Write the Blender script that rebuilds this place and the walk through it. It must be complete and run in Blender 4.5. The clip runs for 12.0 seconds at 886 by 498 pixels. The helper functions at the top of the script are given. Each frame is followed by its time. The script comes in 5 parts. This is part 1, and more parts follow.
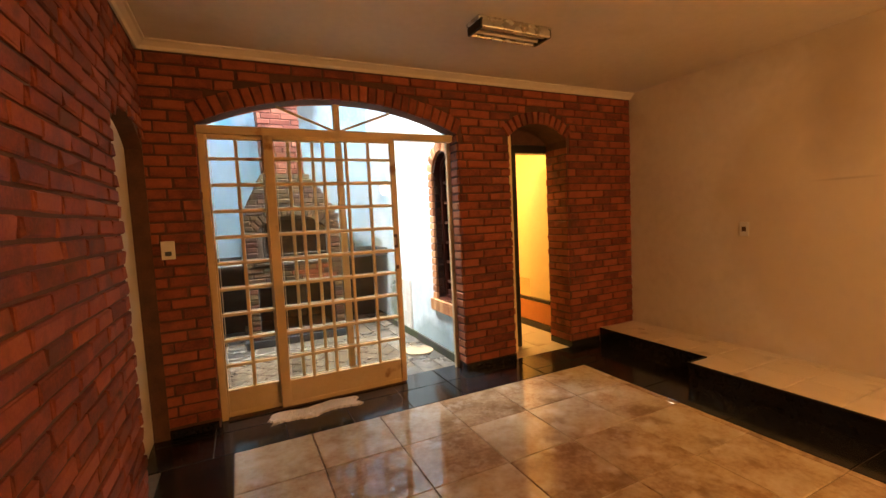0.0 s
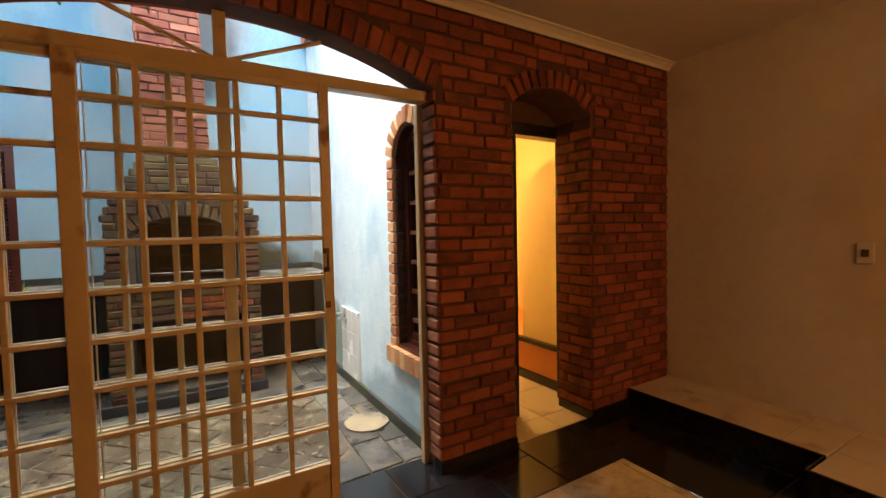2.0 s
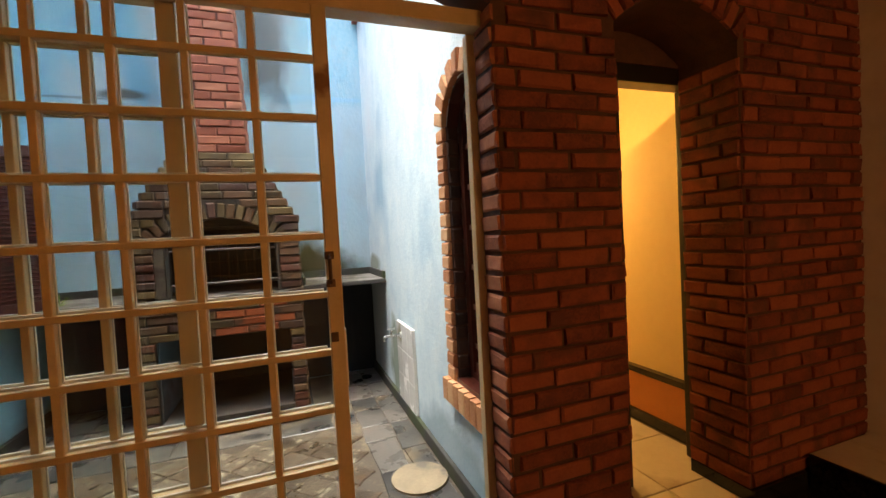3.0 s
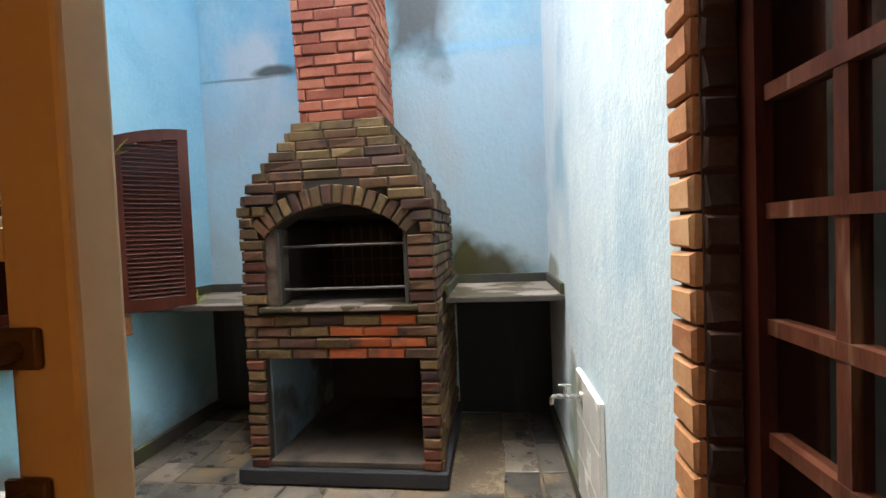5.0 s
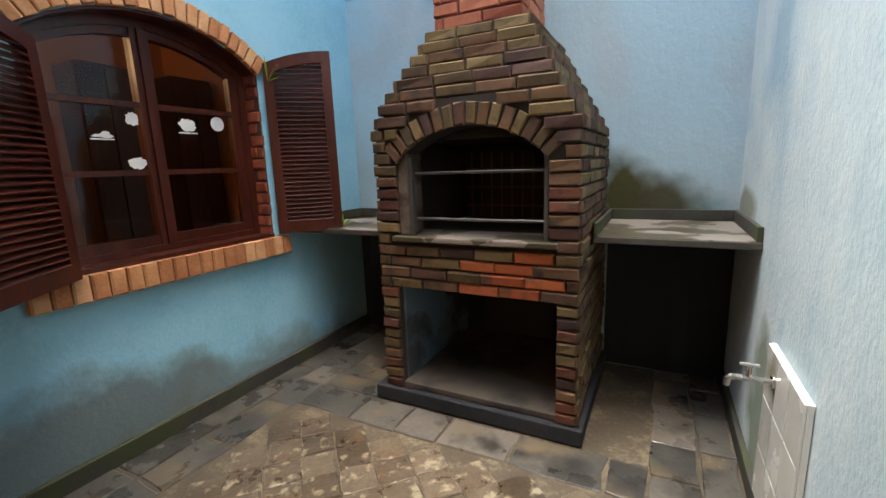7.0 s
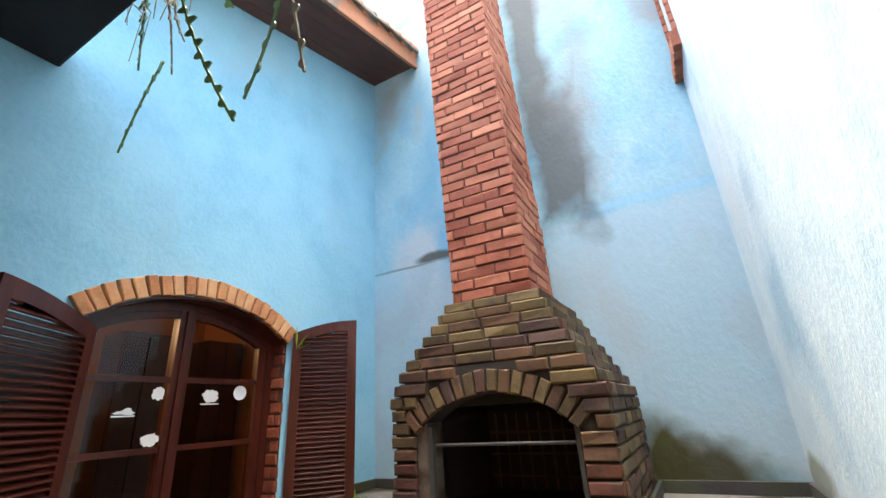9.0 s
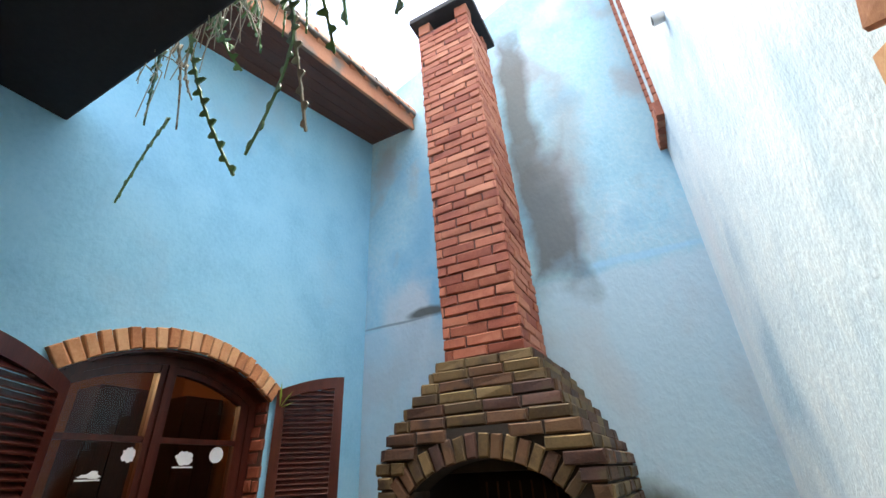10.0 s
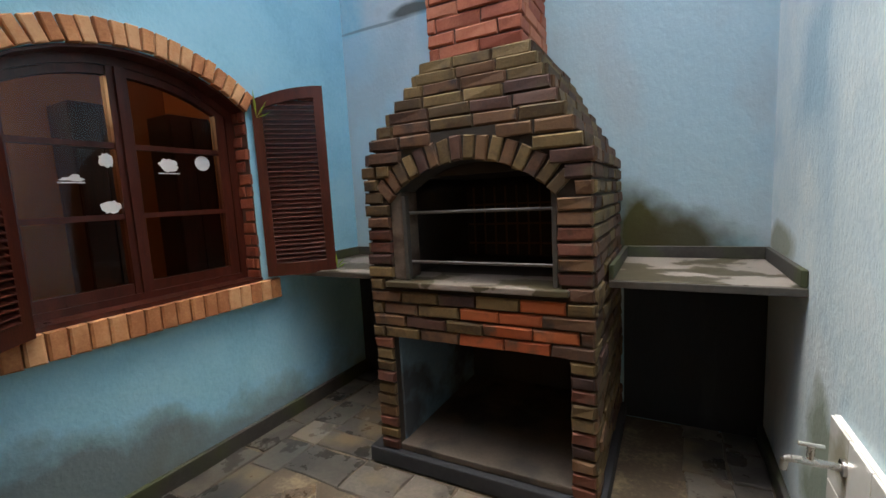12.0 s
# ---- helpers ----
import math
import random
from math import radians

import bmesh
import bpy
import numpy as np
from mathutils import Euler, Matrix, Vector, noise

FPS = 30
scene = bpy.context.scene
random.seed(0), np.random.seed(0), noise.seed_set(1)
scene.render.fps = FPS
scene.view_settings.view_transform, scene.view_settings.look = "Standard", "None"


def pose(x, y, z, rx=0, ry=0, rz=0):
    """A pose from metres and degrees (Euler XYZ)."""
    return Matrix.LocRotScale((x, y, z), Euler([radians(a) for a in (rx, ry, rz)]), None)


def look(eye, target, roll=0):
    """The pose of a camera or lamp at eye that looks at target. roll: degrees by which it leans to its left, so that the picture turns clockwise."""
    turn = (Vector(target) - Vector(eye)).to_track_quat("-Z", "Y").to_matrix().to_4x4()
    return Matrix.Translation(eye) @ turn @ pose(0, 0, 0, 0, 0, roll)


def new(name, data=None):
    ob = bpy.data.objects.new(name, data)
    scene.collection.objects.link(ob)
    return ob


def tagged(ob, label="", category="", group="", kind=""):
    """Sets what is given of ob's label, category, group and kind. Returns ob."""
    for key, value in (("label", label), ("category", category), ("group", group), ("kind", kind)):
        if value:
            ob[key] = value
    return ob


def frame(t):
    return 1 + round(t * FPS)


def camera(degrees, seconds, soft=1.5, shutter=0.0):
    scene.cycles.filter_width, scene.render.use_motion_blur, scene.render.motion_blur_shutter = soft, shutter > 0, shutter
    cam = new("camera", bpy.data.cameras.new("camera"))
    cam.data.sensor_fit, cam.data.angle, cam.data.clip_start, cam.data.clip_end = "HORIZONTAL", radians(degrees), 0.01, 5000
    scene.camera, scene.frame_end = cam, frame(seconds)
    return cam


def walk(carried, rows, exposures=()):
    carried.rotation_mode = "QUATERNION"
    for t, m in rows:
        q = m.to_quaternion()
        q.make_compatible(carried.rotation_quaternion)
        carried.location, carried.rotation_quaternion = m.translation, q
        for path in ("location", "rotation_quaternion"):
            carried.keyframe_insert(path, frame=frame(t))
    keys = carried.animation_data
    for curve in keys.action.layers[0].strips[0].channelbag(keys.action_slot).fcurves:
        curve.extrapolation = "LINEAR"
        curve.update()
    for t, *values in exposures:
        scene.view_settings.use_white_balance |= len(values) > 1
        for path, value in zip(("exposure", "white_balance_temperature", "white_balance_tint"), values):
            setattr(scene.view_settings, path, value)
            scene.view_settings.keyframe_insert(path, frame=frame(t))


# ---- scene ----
cam = camera(92.1, 12.0)

PATH = [
    (0, (-1.664, -3.194, 1.338), (-0.804, -1.395, 1.191), -2.8),
    (0.5, (-1.557, -2.908, 1.31), (-0.313, -1.348, 1.176), -3.5),
    (1, (-1.416, -2.619, 1.278), (-0.098, -1.122, 1.127), -1.5),
    (1.5, (-1.233, -2.31, 1.279), (-0.127, -0.645, 1.195), -1.1),
    (2, (-1.075, -1.927, 1.295), (-0.052, -0.211, 1.208), -1.2),
    (2.5, (-0.822, -1.639, 1.256), (0.043, 0.165, 1.227), -2.7),
    (2.7, (-0.74, -1.5, 1.26), (0.055, 0.334, 1.205), -2.8),
    (4.3, (-0.317, -0.482, 1.228), (-0.281, 1.517, 1.188), -1.6),
    (4.5, (-0.266, -0.362, 1.253), (-0.338, 1.636, 1.194), -0.9),
    (5, (-0.26, -0.154, 1.266), (-0.497, 1.831, 1.202), -2.3),
    (5.5, (-0.233, 0.016, 1.282), (-0.805, 1.932, 1.236), -1.7),
    (6, (-0.24, 0.098, 1.282), (-1.06, 1.912, 1.091), -1.7),
    (6.5, (-0.256, 0.123, 1.266), (-1.051, 1.861, 0.678), -0.3),
    (6.7, (-0.262, 0.124, 1.266), (-1.094, 1.865, 0.741), -1.0),
    (8.3, (-0.276, 0.126, 1.325), (-1.235, 1.854, 1.632), -2.6),
    (8.5, (-0.265, 0.141, 1.347), (-1.218, 1.848, 1.769), -2.7),
    (9, (-0.264, 0.122, 1.38), (-1.147, 1.769, 2.092), -3.5),
    (9.5, (-0.26, 0.116, 1.396), (-1.07, 1.693, 2.322), -3.8),
    (10, (-0.265, 0.118, 1.389), (-1.056, 1.696, 2.329), -3.0),
    (10.5, (-0.257, 0.12, 1.36), (-1.081, 1.857, 1.912), -1.9),
    (11, (-0.251, 0.136, 1.334), (-1.085, 1.954, 1.316), -0.6),
    (11.5, (-0.278, 0.216, 1.316), (-1.172, 1.994, 1.116), -1.5),
    (12, (-0.317, 0.34, 1.302), (-1.255, 2.09, 1.06), -3.0),
]
EXPO = [(0, 4.45), (1.0, 4.05), (1.5, 3.8), (2.0, 3.65), (2.7, 3.45), (4.3, 3.45), (5.0, 3.4), (6.0, 3.2), (6.7, 3.1),
        (8.3, 3.6), (9.5, 3.35), (10.2, 3.0), (10.5, 2.7), (10.8, 2.5), (11.2, 2.45), (12.0, 2.85)]
walk(cam, [(t, look(eye, target, roll)) for t, eye, target, roll in PATH], EXPO)

# ---- world and lights ----
world = bpy.data.worlds.new("overcast_sky")
scene.world = world
world.use_nodes = True
wn = world.node_tree.nodes
sky = wn.new("ShaderNodeTexSky")
sky.sky_type, sky.sun_disc, sky.sun_elevation, sky.sun_rotation = "NISHITA", False, radians(78), radians(120)
sky.dust_density, sky.air_density, sky.ozone_density = 4.0, 0.8, 0.2
world.node_tree.links.new(sky.outputs[0], wn["Background"].inputs[0])
wn["Background"].inputs[1].default_value = 0.10


def lamp(name, kind, m, energy, color, **more):
    data = bpy.data.lights.new(name, kind)
    data.energy, data.color = energy, color
    if "size" in more:
        data.shape, data.size, data.size_y = "RECTANGLE", more["size"], more.get("size_y", more["size"])
    if "soft" in more:
        data.shadow_soft_size = more["soft"]
    ob = new(name, data)
    ob.matrix_world = m
    return ob


sun = lamp("sun", "SUN", look((-2.1, 2.0, 6), (-0.7, 0.9, 0)), 2.1, (1.0, 0.95, 0.86))
sun.data.angle = radians(55)
lamp("room_lamp", "POINT", pose(0.85, -4.3, 1.9), 6.0, (1.0, 0.50, 0.16), soft=0.08)
lamp("hall_lamp", "POINT", pose(1.25, 1.75, 1.75), 5.5, (1.0, 0.60, 0.17), soft=0.06)
# Added fill that brightens the side room; no lamp is seen in it.
lamp("side_room_lamp", "POINT", pose(-4.6, 0.2, 2.3), 3.2, (1.0, 0.62, 0.32), soft=0.1)


# ---- materials ----
def ramp(nt, stops):
    r = nt.nodes.new("ShaderNodeValToRGB")
    els = r.color_ramp.elements
    while len(els) < len(stops):
        els.new(0.5)
    for e, (p, c) in zip(els, stops):
        e.position, e.color = p, (*c, 1)
    return r


def material(name, colors, scale=6, fine=60, rough=0.7, bump=0.2, metal=0.0, stain=None, vary=0.0, stretch=(1, 1, 1),
             stain_scale=1.2, stain_at=(0.5, 0.62), dist=0.004, rough_var=0.15, coat=0.0, low=None):
    """Two scales of noise mix the colours; stain: a colour in patches; vary: how far single pieces differ."""
    m = bpy.data.materials.new(name)
    m.use_nodes = True
    nt = m.node_tree
    L = nt.links.new
    bsdf = nt.nodes["Principled BSDF"]
    tc = nt.nodes.new("ShaderNodeTexCoord")
    mp = nt.nodes.new("ShaderNodeMapping")
    mp.inputs["Scale"].default_value = stretch
    L(tc.outputs["Object"], mp.inputs[0])
    info = nt.nodes.new("ShaderNodeObjectInfo")
    isl = nt.nodes.new("ShaderNodeNewGeometry")
    add = nt.nodes.new("ShaderNodeMath")
    L(info.outputs["Random"], add.inputs[0]), L(isl.outputs["Random Per Island"], add.inputs[1])
    wrap = nt.nodes.new("ShaderNodeMath")
    wrap.operation = "FRACT"
    L(add.outputs[0], wrap.inputs[0])
    if vary:
        mul = nt.nodes.new("ShaderNodeMath")
        mul.operation, mul.inputs[1].default_value = "MULTIPLY", 17.0
        L(wrap.outputs[0], mul.inputs[0])
        L(mul.outputs[0], mp.inputs["Location"])
    n1, n2 = nt.nodes.new("ShaderNodeTexNoise"), nt.nodes.new("ShaderNodeTexNoise")
    for n, s, d in ((n1, scale, 5), (n2, fine, 4)):
        n.inputs["Scale"].default_value, n.inputs["Detail"].default_value = s, d
        n.inputs["Roughness"].default_value = 0.62
        L(mp.outputs[0], n.inputs["Vector"])
    mixf = nt.nodes.new("ShaderNodeMath")
    mixf.operation, mixf.use_clamp = "MULTIPLY_ADD", False
    mixf.inputs[1].default_value = 0.35
    L(n2.outputs[0], mixf.inputs[0])
    half = nt.nodes.new("ShaderNodeMath")
    half.operation, half.inputs[1].default_value = "MULTIPLY", 0.65
    L(n1.outputs[0], half.inputs[0])
    L(half.outputs[0], mixf.inputs[2])
    fac = mixf.outputs[0]
    if vary:
        va = nt.nodes.new("ShaderNodeMath")
        va.operation, va.inputs[1].default_value = "MULTIPLY_ADD", vary
        L(wrap.outputs[0], va.inputs[0])
        sub = nt.nodes.new("ShaderNodeMath")
        sub.operation, sub.inputs[1].default_value = "SUBTRACT", vary / 2
        L(fac, sub.inputs[0]), L(sub.outputs[0], va.inputs[2])
        fac = va.outputs[0]
    k = len(colors)
    r = ramp(nt, [(0.3 + 0.4 * i / max(1, k - 1), c) for i, c in enumerate(colors)])
    L(fac, r.inputs[0])
    col = r.outputs[0]
    for i, st in enumerate(stain or []):
        sn = nt.nodes.new("ShaderNodeTexNoise")
        sn.inputs["Scale"].default_value, sn.inputs["Detail"].default_value = stain_scale * (1 + 0.6 * i), 7
        off = nt.nodes.new("ShaderNodeMapping")
        off.inputs["Location"].default_value = (3.1 * i + 1, 1.7 * i, 5.3 * i)
        L(mp.outputs[0], off.inputs[0]), L(off.outputs[0], sn.inputs["Vector"])
        sr = ramp(nt, [(stain_at[0], (0, 0, 0)), (stain_at[1], (1, 1, 1))])
        L(sn.outputs[0], sr.inputs[0])
        mx = nt.nodes.new("ShaderNodeMix")
        mx.data_type = "RGBA"
        L(sr.outputs[0], mx.inputs[0]), L(col, mx.inputs[6])
        mx.inputs[7].default_value = (*st, 1)
        col = mx.outputs[2]
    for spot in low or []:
        # a patch with its own place, for stains and painted falloff: centre, half sizes, colour, strength; then square
        # or round, raggedness, where its edge begins
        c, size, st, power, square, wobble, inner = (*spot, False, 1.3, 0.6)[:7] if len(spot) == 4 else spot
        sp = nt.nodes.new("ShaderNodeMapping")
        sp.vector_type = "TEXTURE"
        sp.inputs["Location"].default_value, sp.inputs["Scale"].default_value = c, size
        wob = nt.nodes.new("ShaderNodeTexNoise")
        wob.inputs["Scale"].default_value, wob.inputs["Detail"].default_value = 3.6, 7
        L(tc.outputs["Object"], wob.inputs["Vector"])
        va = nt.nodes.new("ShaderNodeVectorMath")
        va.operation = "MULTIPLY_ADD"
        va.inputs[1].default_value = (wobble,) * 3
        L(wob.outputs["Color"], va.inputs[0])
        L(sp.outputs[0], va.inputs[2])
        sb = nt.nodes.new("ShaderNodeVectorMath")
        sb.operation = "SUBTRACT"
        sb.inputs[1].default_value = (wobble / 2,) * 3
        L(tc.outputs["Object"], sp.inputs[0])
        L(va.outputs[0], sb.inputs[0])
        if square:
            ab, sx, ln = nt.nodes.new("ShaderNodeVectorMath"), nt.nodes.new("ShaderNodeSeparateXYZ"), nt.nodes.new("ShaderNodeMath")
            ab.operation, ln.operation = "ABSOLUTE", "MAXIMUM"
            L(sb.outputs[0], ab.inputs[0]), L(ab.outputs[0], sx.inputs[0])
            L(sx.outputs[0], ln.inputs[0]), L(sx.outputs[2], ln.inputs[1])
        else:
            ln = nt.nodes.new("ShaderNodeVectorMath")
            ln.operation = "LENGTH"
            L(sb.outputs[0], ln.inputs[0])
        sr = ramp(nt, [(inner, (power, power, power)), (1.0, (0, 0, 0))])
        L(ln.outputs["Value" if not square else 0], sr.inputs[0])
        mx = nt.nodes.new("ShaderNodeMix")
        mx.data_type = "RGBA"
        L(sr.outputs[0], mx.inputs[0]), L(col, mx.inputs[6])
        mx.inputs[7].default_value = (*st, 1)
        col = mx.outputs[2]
    L(col, bsdf.inputs["Base Color"])
    rr = nt.nodes.new("ShaderNodeMapRange")
    rr.inputs[3].default_value, rr.inputs[4].default_value = max(0.02, rough - rough_var), min(1, rough + rough_var)
    L(n1.outputs[0], rr.inputs[0]), L(rr.outputs[0], bsdf.inputs["Roughness"])
    bsdf.inputs["Metallic"].default_value = metal
    bsdf.inputs["Coat Weight"].default_value = coat
    if bump:
        b = nt.nodes.new("ShaderNodeBump")
        b.inputs["Strength"].default_value, b.inputs["Distance"].default_value = bump, dist
        L(mixf.outputs[0], b.inputs["Height"]), L(b.outputs[0], bsdf.inputs["Normal"])
    return m


M = {}
M["brick"] = material("red_brick", [(0.11, 0.022, 0.012), (0.22, 0.048, 0.022), (0.29, 0.078, 0.034)], 9, 90, 0.8, 0.5, vary=0.32, stain=[(0.10, 0.03, 0.018)], stain_scale=5, stain_at=(0.56, 0.72))
# Lighter copy of the wall's brick: light on the gateway reveal put into colour.
M["reveal_brick"] = material("orange_red_brick", [(0.20, 0.055, 0.026), (0.34, 0.105, 0.045), (0.42, 0.16, 0.07)], 12, 90, 0.8, 0.8, vary=0.3, stain=[(0.14, 0.045, 0.025)], stain_scale=7, stain_at=(0.56, 0.72), dist=0.006)
M["mortar"] = material("dark_mortar", [(0.05, 0.022, 0.013), (0.12, 0.05, 0.03)], 12, 120, 0.95, 0.6)
M["bbq_brick"] = material("sooty_brown_brick", [(0.050, 0.024, 0.013), (0.095, 0.047, 0.024), (0.125, 0.070, 0.033)], 10, 90, 0.9, 0.9, vary=0.45, stain=[(0.03, 0.02, 0.016)], stain_scale=9, stain_at=(0.54, 0.70), dist=0.006)
M["bbq_olive"] = material("mossy_yellow_brick", [(0.060, 0.038, 0.016), (0.105, 0.070, 0.026), (0.150, 0.103, 0.042)], 10, 90, 0.9, 0.9, vary=0.45, stain=[(0.045, 0.028, 0.015)], stain_scale=9, stain_at=(0.54, 0.70), dist=0.006)
# Burnt barbecue bricks; also the painted shade of window_2's reveals.
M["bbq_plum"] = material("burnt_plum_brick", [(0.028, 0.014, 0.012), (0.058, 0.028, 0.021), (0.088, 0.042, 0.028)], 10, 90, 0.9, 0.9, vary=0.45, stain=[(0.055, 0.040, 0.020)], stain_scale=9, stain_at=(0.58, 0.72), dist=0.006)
M["bbq_wine"] = material("dull_wine_brick", [(0.055, 0.020, 0.013), (0.105, 0.036, 0.022), (0.145, 0.055, 0.030)], 10, 90, 0.9, 0.9, vary=0.45, stain=[(0.05, 0.032, 0.018)], stain_scale=9, stain_at=(0.56, 0.70), dist=0.006)
M["chimney_mortar"] = material("pink_brown_mortar", [(0.07, 0.030, 0.024), (0.15, 0.07, 0.055)], 12, 110, 0.95, 0.6)
M["bbq_red"] = material("bare_red_brick", [(0.22, 0.045, 0.014), (0.33, 0.085, 0.024)], 9, 90, 0.85, 0.7, vary=0.4, stain=[(0.09, 0.045, 0.025)], stain_scale=9, stain_at=(0.54, 0.68))
M["chimney_brick"] = material("chimney_brick", [(0.24, 0.060, 0.032), (0.34, 0.105, 0.055), (0.41, 0.155, 0.085)], 9, 90, 0.8, 0.4, vary=0.4)
M["trim_brick"] = material("orange_trim_brick", [(0.38, 0.15, 0.06), (0.55, 0.26, 0.11), (0.66, 0.38, 0.19)], 9, 90, 0.8, 0.4, vary=0.45)
M["grey_mortar"] = material("grey_mortar", [(0.012, 0.010, 0.008), (0.038, 0.031, 0.024)], 12, 110, 0.95, 0.6)
blue = [(0.22, 0.51, 0.68), (0.30, 0.61, 0.77), (0.36, 0.66, 0.80)]
M["blue_left"] = material("blue_plaster", blue, 3.0, 40, 0.85, 0.7, stain=[(0.36, 0.56, 0.67)], stain_at=(0.58, 0.75), dist=0.013,
                          low=[((-2.45, 0.8, 0.05), (0.4, 1.1, 0.42), (0.15, 0.18, 0.18), 0.9), ((-2.45, 1.9, -0.05), (0.4, 1.3, 0.30), (0.16, 0.19, 0.18), 0.75)])
M["blue_back"] = material("weathered_blue_plaster", [(0.20, 0.44, 0.56), (0.32, 0.54, 0.62), (0.45, 0.59, 0.63)], 1.4, 30, 0.88, 0.7, stain=[(0.49, 0.56, 0.58), (0.21, 0.44, 0.58), (0.33, 0.40, 0.43)], stain_at=(0.52, 0.66), dist=0.014, stretch=(1, 1, 0.7),
                          low=[((-0.35, 2.93, 1.78), (0.62, 0.6, 0.78), (0.45, 0.58, 0.63), 0.65, True, 0.16, 0.94), ((-2.05, 2.93, 1.60), (0.62, 0.6, 0.90), (0.43, 0.57, 0.63), 0.6, True, 0.10, 0.95),
                               ((-0.25, 2.93, 2.60), (0.46, 0.6, 0.035), (0.30, 0.56, 0.72), 0.6, False, 1.2, 0.5),
                               ((-0.77, 2.93, 3.16), (0.25, 0.6, 0.82), (0.115, 0.12, 0.115), 0.92, True, 0.95, 0.55), ((-0.86, 2.93, 4.45), (0.17, 0.6, 1.15), (0.14, 0.145, 0.135), 0.9, True, 1.0, 0.45),
                               ((-0.55, 2.93, 3.70), (0.26, 0.6, 1.0), (0.28, 0.31, 0.31), 0.55, False, 1.2, 0.3),
                               ((-1.85, 2.93, 2.545), (0.22, 0.6, 0.055), (0.09, 0.10, 0.09), 0.95, False, 0.9, 0.5), ((-2.15, 2.93, 2.505), (0.36, 0.6, 0.014), (0.16, 0.20, 0.21), 0.7, False, 0.8, 0.5),
                               ((-1.55, 2.93, 3.6), (0.20, 0.6, 1.2), (0.50, 0.53, 0.53), 0.75, False, 1.2, 0.5),
                               ((-0.30, 2.93, 0.95), (0.48, 0.6, 0.24), (0.15, 0.15, 0.10), 0.7, False, 1.2, 0.5), ((-0.46, 2.93, 1.02), (0.22, 0.6, 0.34), (0.058, 0.056, 0.013), 1.0, False, 1.1, 0.45), ((-0.28, 2.93, 0.98), (0.32, 0.6, 0.20), (0.05, 0.044, 0.014), 0.95, False, 1.1, 0.45)])
M["blue_right"] = material("pale_blue_plaster", [(0.48, 0.62, 0.70), (0.60, 0.72, 0.77), (0.70, 0.78, 0.80)], 6.0, 60, 0.88, 0.7, stain=[(0.66, 0.72, 0.75), (0.36, 0.53, 0.64)], stain_at=(0.54, 0.70), stretch=(1, 1, 0.7), dist=0.014,
                           low=[((0.12, 2.0, 0.25), (0.3, 0.25, 0.45), (0.12, 0.15, 0.06), 0.75), ((0.12, 0.8, 0.05), (0.3, 0.8, 0.25), (0.16, 0.25, 0.30), 0.6), ((0.12, 2.75, 1.02), (0.3, 0.3, 0.1), (0.16, 0.16, 0.06), 0.7)])
# Near-black plaster: shade under counters and in the wood store, put into colour.
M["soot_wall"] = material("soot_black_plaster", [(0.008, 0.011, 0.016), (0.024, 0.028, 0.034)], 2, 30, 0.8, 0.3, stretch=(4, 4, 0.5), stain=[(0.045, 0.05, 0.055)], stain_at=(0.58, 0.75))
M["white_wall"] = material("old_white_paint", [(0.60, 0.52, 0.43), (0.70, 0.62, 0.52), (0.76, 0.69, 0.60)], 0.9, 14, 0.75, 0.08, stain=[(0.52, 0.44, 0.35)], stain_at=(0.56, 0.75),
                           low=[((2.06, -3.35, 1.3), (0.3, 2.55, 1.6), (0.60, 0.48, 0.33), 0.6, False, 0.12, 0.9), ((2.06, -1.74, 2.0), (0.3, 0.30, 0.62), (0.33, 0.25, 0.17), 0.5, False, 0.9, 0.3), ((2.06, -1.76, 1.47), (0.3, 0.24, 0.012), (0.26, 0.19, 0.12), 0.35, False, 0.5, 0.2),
                                # Stains deepened here to put the fading lamp light into the colour.
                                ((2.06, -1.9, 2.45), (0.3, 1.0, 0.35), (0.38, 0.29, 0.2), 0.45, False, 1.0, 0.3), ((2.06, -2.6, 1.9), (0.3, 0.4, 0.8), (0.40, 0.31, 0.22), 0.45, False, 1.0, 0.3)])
M["ceiling"] = material("ceiling_paint", [(0.58, 0.52, 0.45), (0.68, 0.62, 0.55)], 1.0, 16, 0.8, 0.08, stain=[(0.50, 0.43, 0.35)], stain_at=(0.58, 0.8))
M["yellow"] = material("yellow_paint", [(0.72, 0.56, 0.30), (0.78, 0.63, 0.37)], 1.2, 20, 0.7, 0.05)
M["orange"] = material("orange_paint", [(0.50, 0.20, 0.07), (0.58, 0.25, 0.09)], 1.2, 20, 0.7, 0.05)
M["granite"] = material("black_granite", [(0.006, 0.006, 0.007), (0.02, 0.02, 0.022)], 40, 220, 0.14, 0.03, vary=0.15, rough_var=0.06)
M["marble"] = material("beige_polished_stone", [(0.23, 0.14, 0.075), (0.36, 0.25, 0.15), (0.46, 0.36, 0.24), (0.52, 0.43, 0.31)], 5, 34, 0.06, 0.015, vary=0.2, stain=[(0.20, 0.12, 0.06), (0.55, 0.46, 0.36)], stain_scale=4, stain_at=(0.55, 0.72), rough_var=0.05)
M["grout"] = material("brown_grout", [(0.10, 0.065, 0.04), (0.17, 0.12, 0.08)], 20, 120, 0.8, 0.2)
M["plat_tile"] = material("cream_glazed_tile", [(0.56, 0.48, 0.37), (0.66, 0.58, 0.47)], 4, 40, 0.35, 0.06, vary=0.25, stain=[(0.30, 0.21, 0.13)], stain_scale=3, stain_at=(0.58, 0.72))
